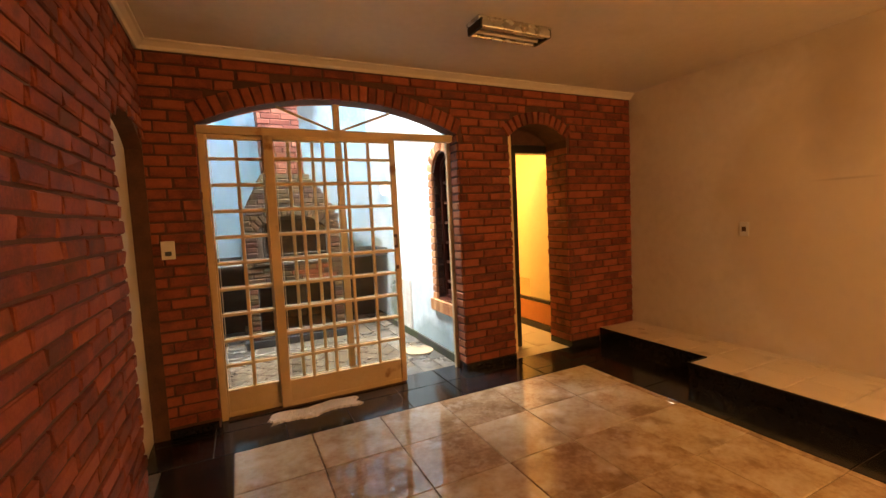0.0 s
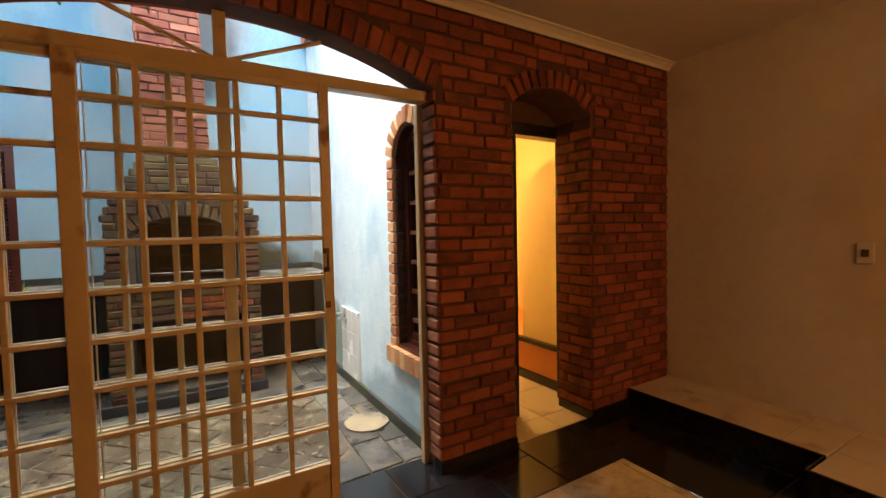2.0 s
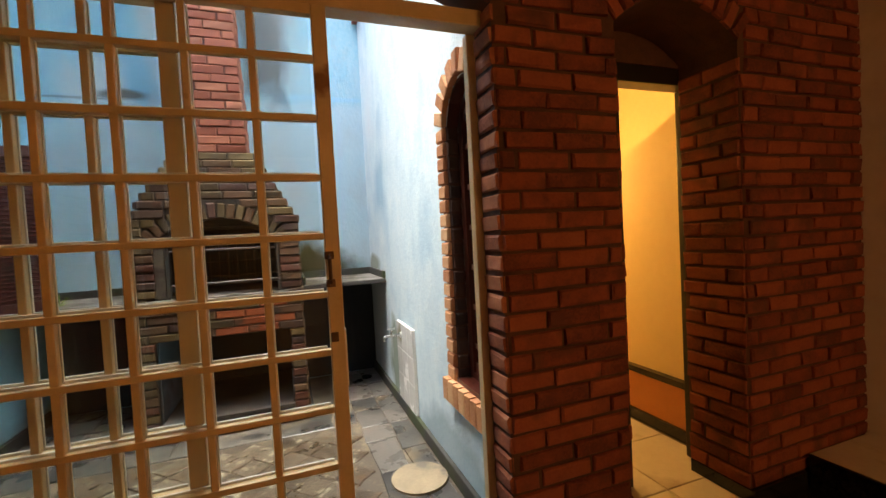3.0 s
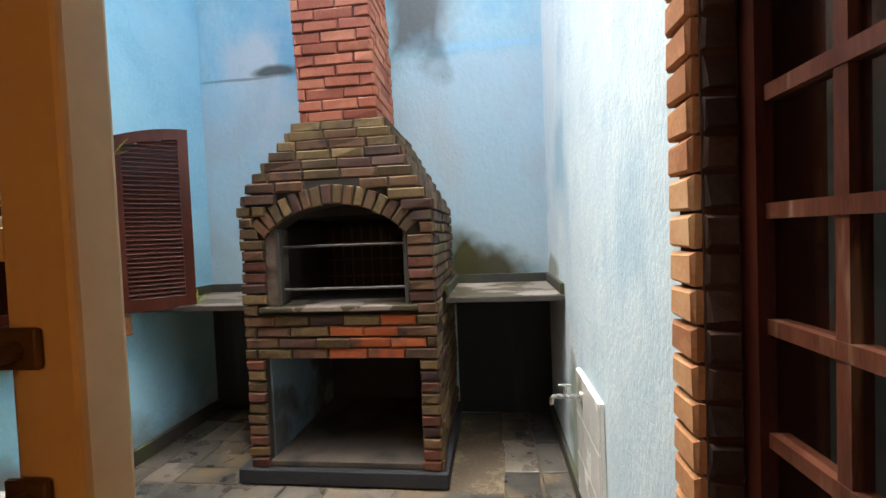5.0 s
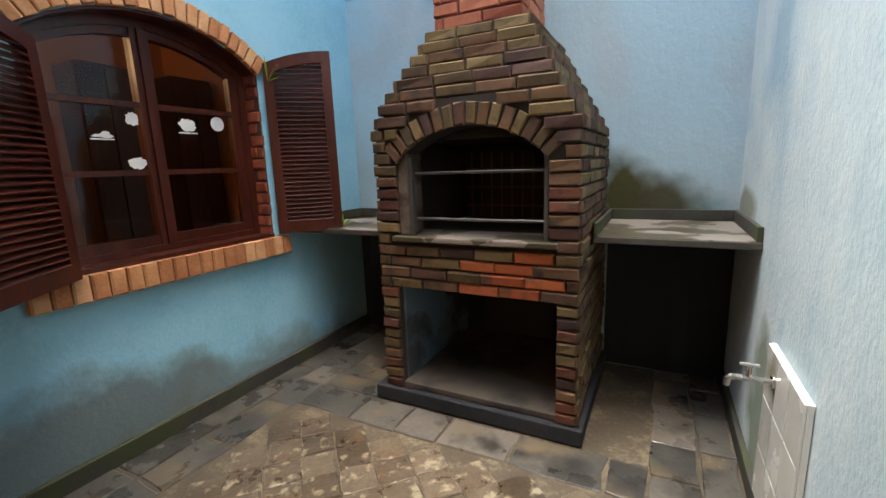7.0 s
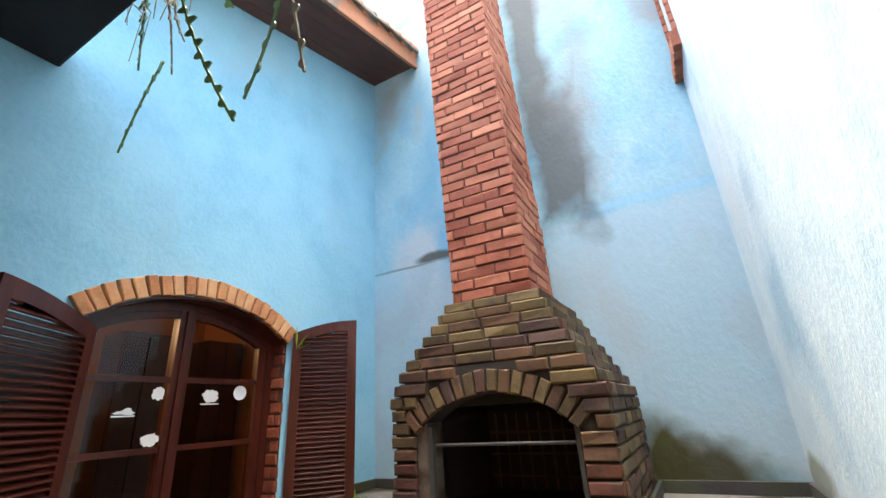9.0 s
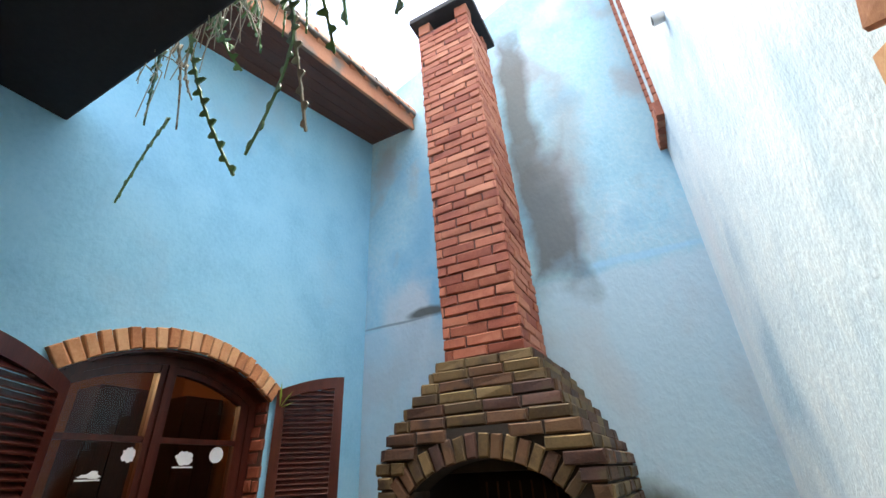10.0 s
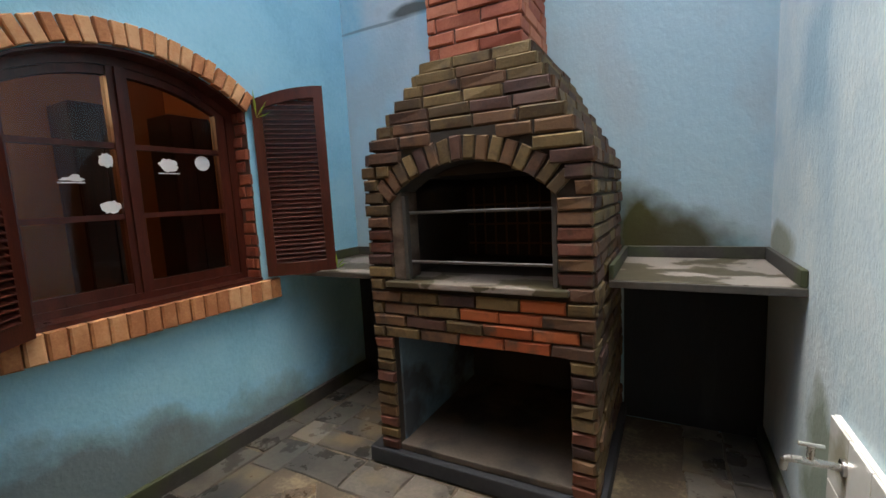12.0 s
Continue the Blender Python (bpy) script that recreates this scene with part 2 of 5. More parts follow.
M["slate"] = material("wet_grey_slate", [(0.042, 0.041, 0.038), (0.085, 0.08, 0.07), (0.15, 0.133, 0.112)], 5, 50, 0.30, 0.7, vary=0.4, stain=[(0.15, 0.115, 0.07), (0.035, 0.033, 0.03)], stain_scale=3, stain_at=(0.52, 0.66), rough_var=0.22)
M["sett"] = material("brown_worn_sett", [(0.046, 0.033, 0.021), (0.085, 0.060, 0.038), (0.14, 0.108, 0.074)], 9, 70, 0.33, 0.9, vary=0.30, stain=[(0.11, 0.065, 0.03), (0.30, 0.26, 0.18)], stain_scale=11, stain_at=(0.58, 0.68), rough_var=0.25, dist=0.010)
M["joint"] = material("sandy_joint", [(0.05, 0.038, 0.026), (0.085, 0.066, 0.044), (0.26, 0.21, 0.13)], 6, 50, 0.6, 0.8)
M["concrete"] = material("grey_concrete", [(0.15, 0.145, 0.13), (0.28, 0.265, 0.24)], 5, 60, 0.8, 0.5, stain=[(0.08, 0.075, 0.055)], stain_scale=3)
M["wet_top"] = material("stained_grey_counter", [(0.17, 0.15, 0.13), (0.24, 0.215, 0.19)], 5, 60, 0.5, 0.2, stain=[(0.052, 0.044, 0.024)], stain_scale=4.2, stain_at=(0.50, 0.52))
M["counter_edge"] = material("dark_counter_edge", [(0.035, 0.032, 0.028), (0.08, 0.072, 0.06)], 7, 60, 0.6, 0.3)
M["pale_cement"] = material("pale_cement_fillet", [(0.06, 0.046, 0.034), (0.15, 0.12, 0.09)], 8, 70, 0.9, 0.5, stain=[(0.05, 0.03, 0.02)], stain_scale=6)
M["worn_wood"] = material("worn_red_wood", [(0.05, 0.014, 0.008), (0.12, 0.035, 0.018), (0.20, 0.075, 0.04)], 9, 70, 0.4, 0.3, stretch=(3, 3, 0.4), stain=[(0.28, 0.16, 0.10)], stain_scale=9, stain_at=(0.60, 0.70))
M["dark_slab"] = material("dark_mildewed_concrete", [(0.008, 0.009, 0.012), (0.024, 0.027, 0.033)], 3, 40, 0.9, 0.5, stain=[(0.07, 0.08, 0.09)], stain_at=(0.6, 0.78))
M["kerb"] = material("grey_kerb", [(0.026, 0.025, 0.022), (0.065, 0.062, 0.054)], 7, 60, 0.7, 0.4, stain=[(0.05, 0.06, 0.025)], stain_scale=3)
M["gate"] = material("cream_gate_paint", [(0.50, 0.36, 0.18), (0.60, 0.45, 0.25)], 6, 70, 0.42, 0.12, stain=[(0.22, 0.10, 0.035)], stain_scale=5, stain_at=(0.66, 0.74))
M["rust"] = material("rusty_steel", [(0.06, 0.035, 0.02), (0.16, 0.085, 0.045)], 20, 120, 0.6, 0.4, metal=0.5)
M["putty"] = material("white_putty", [(0.62, 0.58, 0.50), (0.74, 0.70, 0.62)], 20, 120, 0.7, 0.3)
M["wood"] = material("dark_red_wood", [(0.020, 0.0045, 0.003), (0.056, 0.012, 0.007), (0.105, 0.024, 0.013)], 5, 60, 0.33, 0.25, stretch=(3, 3, 0.4), rough_var=0.15)
M["eave_wood"] = material("brown_eave_board", [(0.06, 0.02, 0.012), (0.14, 0.05, 0.03)], 5, 60, 0.6, 0.25, stretch=(3, 0.4, 3))
M["fascia"] = material("terracotta", [(0.38, 0.15, 0.07), (0.50, 0.24, 0.13)], 6, 60, 0.8, 0.4, stain=[(0.20, 0.16, 0.12)], stain_scale=4)
M["black_frame"] = material("black_door_frame", [(0.008, 0.007, 0.006), (0.02, 0.017, 0.014)], 8, 60, 0.35, 0.1)
M["white_plastic"] = material("ivory_plastic", [(0.62, 0.57, 0.48), (0.70, 0.65, 0.56)], 12, 80, 0.4, 0.03)
M["dark_plastic"] = material("black_plastic", [(0.015, 0.014, 0.013), (0.03, 0.028, 0.026)], 12, 80, 0.4, 0.03)
M["sticker"] = material("white_sticker", [(0.78, 0.78, 0.76), (0.84, 0.84, 0.82)], 10, 80, 0.6, 0.03)
M["chrome"] = material("dull_chrome", [(0.45, 0.44, 0.41), (0.62, 0.61, 0.58)], 20, 120, 0.28, 0.05, metal=1.0)
M["rail"] = material("steel_rail", [(0.08, 0.075, 0.07), (0.18, 0.17, 0.16)], 20, 120, 0.5, 0.1, metal=0.8)
M["white_tile"] = material("white_glazed_tile", [(0.66, 0.65, 0.60), (0.76, 0.75, 0.71)], 4, 50, 0.25, 0.05, vary=0.15, stain=[(0.42, 0.40, 0.30)], stain_scale=4, stain_at=(0.62, 0.75))
M["rug"] = material("grey_woven_rag", [(0.48, 0.41, 0.34), (0.66, 0.59, 0.51)], 30, 160, 0.95, 0.9)
M["leaf"] = material("cactus_green", [(0.035, 0.085, 0.018), (0.08, 0.17, 0.035)], 12, 80, 0.5, 0.15, vary=0.5)
M["dry_leaf"] = material("dry_stem", [(0.20, 0.17, 0.11), (0.34, 0.31, 0.23)], 12, 80, 0.8, 0.2, vary=0.4)
M["lime_leaf"] = material("bright_green_leaf", [(0.22, 0.36, 0.03), (0.32, 0.48, 0.06)], 12, 80, 0.5, 0.1)
# Blue plaster darkened in colour for the little light in the wood store.
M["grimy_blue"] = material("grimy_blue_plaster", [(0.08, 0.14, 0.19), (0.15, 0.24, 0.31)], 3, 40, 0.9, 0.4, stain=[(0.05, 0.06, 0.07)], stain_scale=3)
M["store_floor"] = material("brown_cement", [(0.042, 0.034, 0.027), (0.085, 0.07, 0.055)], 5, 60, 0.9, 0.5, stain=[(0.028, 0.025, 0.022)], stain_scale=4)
M["fire"] = material("firebox_soot", [(0.008, 0.007, 0.006), (0.03, 0.024, 0.02)], 6, 60, 0.9, 0.4)
M["pvc"] = material("white_pvc", [(0.66, 0.66, 0.64), (0.74, 0.74, 0.72)], 8, 60, 0.4, 0.03)
M["moss_lid"] = material("sandy_concrete_lid", [(0.20, 0.16, 0.10), (0.36, 0.28, 0.17)], 7, 60, 0.75, 0.5, stain=[(0.12, 0.10, 0.07)], stain_scale=5)
M["bulb"] = material("frosted_bulb", [(0.8, 0.7, 0.5), (0.85, 0.75, 0.55)], 8, 40, 0.4, 0)
M["bulb"].node_tree.nodes["Principled BSDF"].inputs["Emission Color"].default_value = (1, 0.6, 0.2, 1)
M["bulb"].node_tree.nodes["Principled BSDF"].inputs["Emission Strength"].default_value = 4


def glass_material(name, tint, gloss):
    m = bpy.data.materials.new(name)
    m.use_nodes = True
    nt = m.node_tree
    nt.nodes.remove(nt.nodes["Principled BSDF"])
    tr, gl, mx, lw, pw, ad = (nt.nodes.new("ShaderNode" + k) for k in ("BsdfTransparent", "BsdfGlossy", "MixShader", "LayerWeight", "Math", "Math"))
    tr.inputs[0].default_value = (*tint, 1)
    gl.inputs["Roughness"].default_value = gloss
    pw.operation, pw.inputs[1].default_value = "POWER", 4.0
    ad.operation, ad.inputs[1].default_value, ad.inputs[2].default_value = "MULTIPLY_ADD", 0.6, 0.03
    nt.links.new(lw.outputs["Facing"], pw.inputs[0]), nt.links.new(pw.outputs[0], ad.inputs[0]), nt.links.new(ad.outputs[0], mx.inputs[0])
    nt.links.new(tr.outputs[0], mx.inputs[1]), nt.links.new(gl.outputs[0], mx.inputs[2])
    nt.links.new(mx.outputs[0], nt.nodes["Material Output"].inputs[0])
    return m


M["glass"] = glass_material("clear_glass", (0.93, 0.95, 0.94), 0.02)
M["window_glass"] = glass_material("window_glass", (0.8, 0.8, 0.78), 0.01)


# ---- mesh helpers ----
def mesh_object(name, verts, faces, mat, parent=None, label=""):
    me = bpy.data.meshes.new(name)
    me.from_pydata([tuple(v) for v in verts], [], faces)
    me.update()
    me.materials.append(M[mat])
    ob = new(name, me)
    ob.parent = parent
    return tagged(ob, label)


def part(name, bm, mat, parent=None, label=""):
    """Links a bmesh as one mesh object under a thing or a part."""
    bmesh.ops.recalc_face_normals(bm, faces=bm.faces)
    me = bpy.data.meshes.new(name)
    bm.to_mesh(me)
    bm.free()
    me.materials.append(M[mat])
    ob = new(name, me)
    ob.parent = parent
    return tagged(ob, label)


def box(bm, x0, x1, y0, y1, z0, z1, bev=0.0, m=None):
    r = bmesh.ops.create_cube(bm, size=1)
    vs = r["verts"]
    for v in vs:
        v.co = Vector((x0 + (v.co.x + 0.5) * (x1 - x0), y0 + (v.co.y + 0.5) * (y1 - y0), z0 + (v.co.z + 0.5) * (z1 - z0)))
    if m is not None:
        bmesh.ops.transform(bm, matrix=m, verts=vs)
    if bev:
        es = {e for v in vs for e in v.link_edges}
        bmesh.ops.bevel(bm, geom=list(es), offset=bev, segments=2, affect="EDGES", profile=0.5)
    return bm


def clean(bm):
    """Joins neighbouring prisms into one shell."""
    bmesh.ops.remove_doubles(bm, verts=bm.verts, dist=0.0002)
    inner = [f for f in bm.faces if all(len(e.link_faces) > 2 for e in f.edges)]
    bmesh.ops.delete(bm, geom=inner, context="FACES_ONLY")


def boxes(*args, bev=0.0):
    bm = bmesh.new()
    for a in args:
        box(bm, *a, bev=bev)
    return bm


def rod(bm, a, b, r, seg=10, r2=None):
    a, b = Vector(a), Vector(b)
    d = b - a
    m = Matrix.Translation((a + b) / 2) @ d.to_track_quat("Z", "Y").to_matrix().to_4x4()
    bmesh.ops.create_cone(bm, cap_ends=True, segments=seg, radius1=r, radius2=r if r2 is None else r2, depth=d.length, matrix=m)
    return bm


def tube(bm, pts, r, seg=8):
    for a, b in zip(pts, pts[1:]):
        rod(bm, a, b, r, seg)
    return bm


def thing(name, label, category, at=(0, 0, 0), group="", kind=""):
    ob = new(name)
    ob.location = at
    ob.empty_display_size = 0.05
    return tagged(ob, label, category, group, kind)


def setting(ob, label=""):
    return tagged(ob, label, kind="structure")


def arch_z(op, u):
    """Height of an opening's head at u."""
    a, b, zb, spring, rise = op
    if rise <= 0:
        return spring
    s = (b - a) / 2
    R = (s * s + rise * rise) / (2 * rise)
    return spring + rise - R + math.sqrt(max(0, R * R - (u - (a + b) / 2) ** 2))


def wall_mesh(name, mat, place, u0, u1, z0, z1, depth, openings=(), top=None):
    """A wall in (u, depth, z) with arched or square openings; place: a function (u, d, z) -> world point."""
    cuts = {u0, u1}
    for a, b, zb, sp, ri in openings:
        n = 20 if ri > 0 else 1
        cuts |= {a + (b - a) * i / n for i in range(n + 1)}
    cuts = sorted(c for c in cuts if u0 - 1e-6 <= c <= u1 + 1e-6)
    vs, fs = [], []

    def prism(a, b, la, lb, ha, hb):
        k = len(vs)
        for d in (0, depth):
            vs.extend([place(a, d, la), place(b, d, lb), place(b, d, hb), place(a, d, ha)])
        fs.extend([(k, k + 1, k + 2, k + 3), (k + 7, k + 6, k + 5, k + 4), (k, k + 4, k + 5, k + 1), (k + 3, k + 2, k + 6, k + 7),
                   (k, k + 3, k + 7, k + 4), (k + 1, k + 5, k + 6, k + 2)])
    hi = top or (lambda u: z1)
    for a, b in zip(cuts, cuts[1:]):
        mid = (a + b) / 2
        ops = sorted((o for o in openings if o[0] < mid < o[1]), key=lambda o: o[2])
        low_a = low_b = z0
        for o in ops:
            if o[2] > low_a + 1e-4:
                prism(a, b, low_a, low_b, o[2], o[2])
            low_a, low_b = arch_z(o, a), arch_z(o, b)
        prism(a, b, low_a, low_b, hi(a), hi(b))
    seen = {}
    for f in fs:
        key = tuple(sorted(tuple(round(c, 4) for c in vs[i]) for i in f))
        seen.setdefault(key, []).append(f)
    ob = mesh_object(name, vs, [f[0] for f in seen.values() if len(f) == 1], mat)
    bm = bmesh.new()
    bm.from_mesh(ob.data)
    bmesh.ops.remove_doubles(bm, verts=bm.verts, dist=0.0002)
    bmesh.ops.recalc_face_normals(bm, faces=bm.faces)
    bm.to_mesh(ob.data)
    bm.free()
    return setting(ob)


BRICKS = {}


def brick_data(l, h, d, mat, kind):
    """A brick with worn, chamfered front edges: x length, y out of the wall, z height, origin at its back's middle."""
    key = (round(l, 2), round(h, 3), round(d, 3), mat, kind)
    if key not in BRICKS:
        rnd = random.Random(str(key))
        j = lambda s: rnd.uniform(-s, s) * 1.3
        c = 0.0055
        vs = [(x * l / 2, 0, z * h / 2) for x, z in ((-1, -1), (1, -1), (1, 1), (-1, 1))]
        vs += [(x * l / 2 + j(0.003), d - c, z * h / 2 + j(0.0025)) for x, z in ((-1, -1), (1, -1), (1, 1), (-1, 1))]
        vs += [(x * (l / 2 - c) + j(0.003), d + j(0.003), z * (h / 2 - c) + j(0.002)) for x, z in ((-1, -1), (1, -1), (1, 1), (-1, 1))]
        fs = [(8, 9, 10, 11)]
        for k in range(4):
            n = (k + 1) % 4
            fs += [(k, n, 4 + n, 4 + k), (4 + k, 4 + n, 8 + n, 8 + k)]
        me = bpy.data.meshes.new("brick")
        me.from_pydata(vs, [], [f[::-1] for f in fs])
        me.update()
        bm = bmesh.new()
        bm.from_mesh(me)
        bmesh.ops.recalc_face_normals(bm, faces=bm.faces)
        if sum(f.normal.y for f in bm.faces) < 0:
            bmesh.ops.reverse_faces(bm, faces=bm.faces)
        bm.to_mesh(me)
        bm.free()
        me.materials.append(M[mat])
        BRICKS[key] = me
    return BRICKS[key]


def lay(parent, pieces, limit=300, near=None, name="brick"):
    """pieces: (matrix, mesh). The nearest become objects, the rest one joined part."""
    if near:
        pieces = sorted(pieces, key=lambda p: (p[0].translation - Vector(near)).length)
    for m, me in pieces[:limit]:
        ob = new(name, me)
        ob.parent = parent
        ob.matrix_basis = m
    groups = {}
    for m, me in pieces[limit:]:
        groups.setdefault(me.materials[0].name, []).append((m, me))
    for rest in groups.values():
        vs, fs = [], []
        for m, me in rest:
            k = len(vs)
            vs += [m @ v.co for v in me.vertices]
            fs += [tuple(k + i for i in p.vertices) for p in me.polygons]
        me = bpy.data.meshes.new("brickwork")
        me.from_pydata([tuple(v) for v in vs], [], fs)
        me.update()
        me.materials.append(rest[0][1].materials[0])
        ob = new("brickwork", me)
        ob.parent = parent
        tagged(ob, "remaining bricks of the same wall", kind="stuff")


def brick_field(base, u0, u1, z0, z1, free, mat, h=0.057, pitch=0.07, length=0.205, joint=0.012, proud=0.012, seed=1):
    """Courses of bricks; base: matrix whose x runs along the wall and y out of it. free(u, z): is there wall."""
    rnd = random.Random(seed)
    out = []
    z, row = z0 + pitch / 2, 0
    while z < z1 - 0.02:
        u = u0 - (length + joint) * (0.5 if row % 2 else 0) - rnd.uniform(0, 0.03)
        while u < u1:
            l = length + rnd.uniform(-0.02, 0.015)
            a, b = max(u, u0), min(u + l, u1)
            n = max(2, int((b - a) / 0.01))
            run = None
            for i in range(n + 1):
                q = a + (b - a) * i / n
                ok = free(q, z - h * 0.3) and free(q, z + h * 0.3)
                if ok and run is None:
                    run = q
                if run is not None and (not ok or i == n):
                    e = q if ok else q - 0.01
                    if e - run > 0.03:
                        m = base @ Matrix.Translation(((run + e) / 2, -0.006 + rnd.uniform(-0.004, 0.004), z)) @ pose(0, 0, 0, 0, rnd.uniform(-0.6, 0.6), rnd.uniform(-0.8, 0.8))
                        pick = mat if isinstance(mat, str) else rnd.choice(mat)
                        out.append((m, brick_data(e - run, h, proud + 0.006, pick, rnd.randrange(3))))
                    run = None
            u += l + joint
        z += pitch
        row += 1
    return out


def voussoirs(base, op, n, height, mat, proud=0.02, width=None, seed=3):
    """Bricks on end round an arch."""
    a, b, zb, spring, rise = op
    s = (b - a) / 2
    R = (s * s + rise * rise) / (2 * rise)
    cz, cu = spring + rise - R, (a + b) / 2
    half = math.asin(s / R) if rise <= s else math.pi / 2
    rnd = random.Random(seed)
    out = []
    for i in range(n):
        t = -half + (i + 0.5) * 2 * half / n
        w = width or (2 * half * (R + height * 0.3) / n - 0.010)
        r = R + height / 2 + rnd.uniform(-0.004, 0.004)
        m = base @ Matrix.Translation((cu + r * math.sin(t), -0.006, cz + r * math.cos(t))) @ pose(0, 0, 0, 0, math.degrees(t) + 90, 0)
        out.append((m, brick_data(height, w, proud + 0.006, mat if isinstance(mat, str) else rnd.choice(mat), rnd.randrange(3))))
    return out


def frame_of(origin, u, n):
    """Matrix with x along u, y along n, z up."""
    u, n = Vector(u), Vector(n)
    m = Matrix((u, n, Vector((0, 0, 1)))).transposed().to_4x4()
    m.translation = Vector(origin)
    return m

# ---- large structure ----
GATE = (-1.86, 0.038, 0.0, 2.02, 0.21)      # x0, x1, foot, spring, rise
NICHE = (0.55, 1.21, 0.0, 2.02, 0.13)
XR, XL, YB = 0.12, -2.45, 2.93            # courtyard walls
RX, LX, RY, CEIL = 2.06, -2.15, -5.2, 2.50
FZ = -0.03                                # courtyard ground
LWIN = (0.93, 2.03, 0.865, 1.835, 0.19)
RWIN = (0.262, 0.672, 0.52, 1.78, 0.18)
SWIN = (2.60, 2.87, 3.45, 5.6, 0.0)

wall_front = wall_mesh("wall_front", "mortar", lambda u, d, z: (u, d, z), LX - 0.25, RX, 0, 2.75, 0.14, [GATE, NICHE])
tagged(wall_front, "exposed red brick wall with arched gateway and arched niche")
# courtyard face of the same wall, plastered
wall_gate_side = wall_mesh("wall_gate_side", "brick", lambda u, d, z: (u, 0.141 + d, z), XL - 0.2, XR - 0.002, FZ, 2.928, 0.02,
                           [(GATE[0], XR - 0.003, FZ, GATE[3], GATE[4])])
tagged(wall_gate_side, "red brick inner face over the gateway")
wall_room_left = wall_mesh("wall_room_left", "mortar", lambda u, d, z: (LX - d, u, z), RY, 0, 0, 2.75, 0.16, [(-0.77, -0.02, 0, 1.84, 0.14)])
tagged(wall_room_left, "exposed red brick side wall with a small arched recess")
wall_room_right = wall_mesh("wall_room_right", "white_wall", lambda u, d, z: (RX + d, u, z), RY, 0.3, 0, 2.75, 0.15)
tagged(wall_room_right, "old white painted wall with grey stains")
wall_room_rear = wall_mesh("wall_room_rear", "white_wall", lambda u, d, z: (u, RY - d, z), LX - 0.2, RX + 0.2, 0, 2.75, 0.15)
tagged(wall_room_rear, "plain white wall closing the room")
door_1 = setting(part("door_1", boxes((LX - 0.13, LX - 0.09, -0.80, -0.02, 0.0, 2.0), bev=0.004), "white_plastic"), "closed white painted door in the brick recess")

ceiling = setting(part("ceiling", boxes((LX - 0.2, RX + 0.2, RY - 0.2, -0.002, CEIL, CEIL + 0.12)), "ceiling"), "off-white painted ceiling")


def cornice(name, a, b, n):
    bm = bmesh.new()
    a, b, n = Vector(a), Vector(b), Vector(n)
    prof = [(0, 0), (0.0, -0.055), (0.012, -0.055), (0.02, -0.035), (0.045, -0.014), (0.06, -0.010), (0.06, 0)]
    rows = [[bm.verts.new(p + n * q + Vector((0, 0, CEIL - 0.002 + w))) for q, w in prof] for p in (a, b)]
    k = len(prof)
    for i in range(k):
        bm.faces.new((rows[0][i], rows[0][(i + 1) % k], rows[1][(i + 1) % k], rows[1][i]))
    bm.faces.new(rows[0]), bm.faces.new(rows[1])
    return setting(part(name, bm, "ceiling"), "cream plaster cornice along the ceiling")


cornice("trim_front", (LX, -0.014, 0), (RX - 0.002, -0.014, 0), (0, -1, 0))
cornice("trim_left", (LX + 0.014, RY, 0), (LX + 0.014, -0.02, 0), (1, 0, 0))

# room floor: bedding, black granite border, polished beige field
floor = setting(part("floor", boxes((LX - 0.3, RX + 0.2, RY - 0.2, 0.2, -0.12, -0.006)), "grout"), "floor of black granite border and polished beige stone")


def slab_data(w, h, d, mat, seed=0, rough=0.0, name="slab", sides=4):
    """A paving piece lying flat, top at z = 0, edges eased, outline uneven by rough."""
    rnd = random.Random(seed)
    c = min(0.004, w * 0.05)
    if sides == 4:
        ring = [(-w / 2, -h / 2), (w / 2, -h / 2), (w / 2, h / 2), (-w / 2, h / 2)]
    else:
        ring = [(-w / 2, -h / 2), (w * rnd.uniform(-0.2, 0.2), -h / 2), (w / 2, -h / 2), (w / 2, h * rnd.uniform(-0.2, 0.2)), (w / 2, h / 2),
                (w * rnd.uniform(-0.2, 0.2), h / 2), (-w / 2, h / 2), (-w / 2, h * rnd.uniform(-0.2, 0.2))]
    ring = [(x + rnd.uniform(-rough, rough), y + rnd.uniform(-rough, rough)) for x, y in ring]
    k = len(ring)
    vs = [(x, y, -d) for x, y in ring] + [(x, y, -c) for x, y in ring]
    vs += [(x * (1 - 2 * c / w), y * (1 - 2 * c / h), rnd.uniform(-rough, rough) * 0.12) for x, y in ring]
    fs = [tuple(2 * k + i for i in range(k))]
    for i in range(k):
        n = (i + 1) % k
        fs += [(i, n, k + n, k + i), (k + i, k + n, 2 * k + n, 2 * k + i)]
    me = bpy.data.meshes.new(name)
    me.from_pydata(vs, [], fs)
    me.update()
    me.materials.append(M[mat])
    return me


PAVE = []   # laid at the end of the file: parent, pieces, name


def grid_tiles(x0, x1, y0, y1, w, h, mat, z=0.0, gap=0.003):
    out, cache = [], {}
    y = y1
    while y > y0 + 0.03:
        hh = min(h, y - y0)
        x = x0
        while x < x1 - 0.03:
            ww = min(w, x1 - x)
            key = (round(ww, 3), round(hh, 3))
            if key not in cache:
                cache[key] = slab_data(ww - gap, hh - gap, 0.02, mat)
            out.append((Matrix.Translation((x + ww / 2, y - hh / 2, z)), cache[key]))
            x += w
        y -= h
    return out


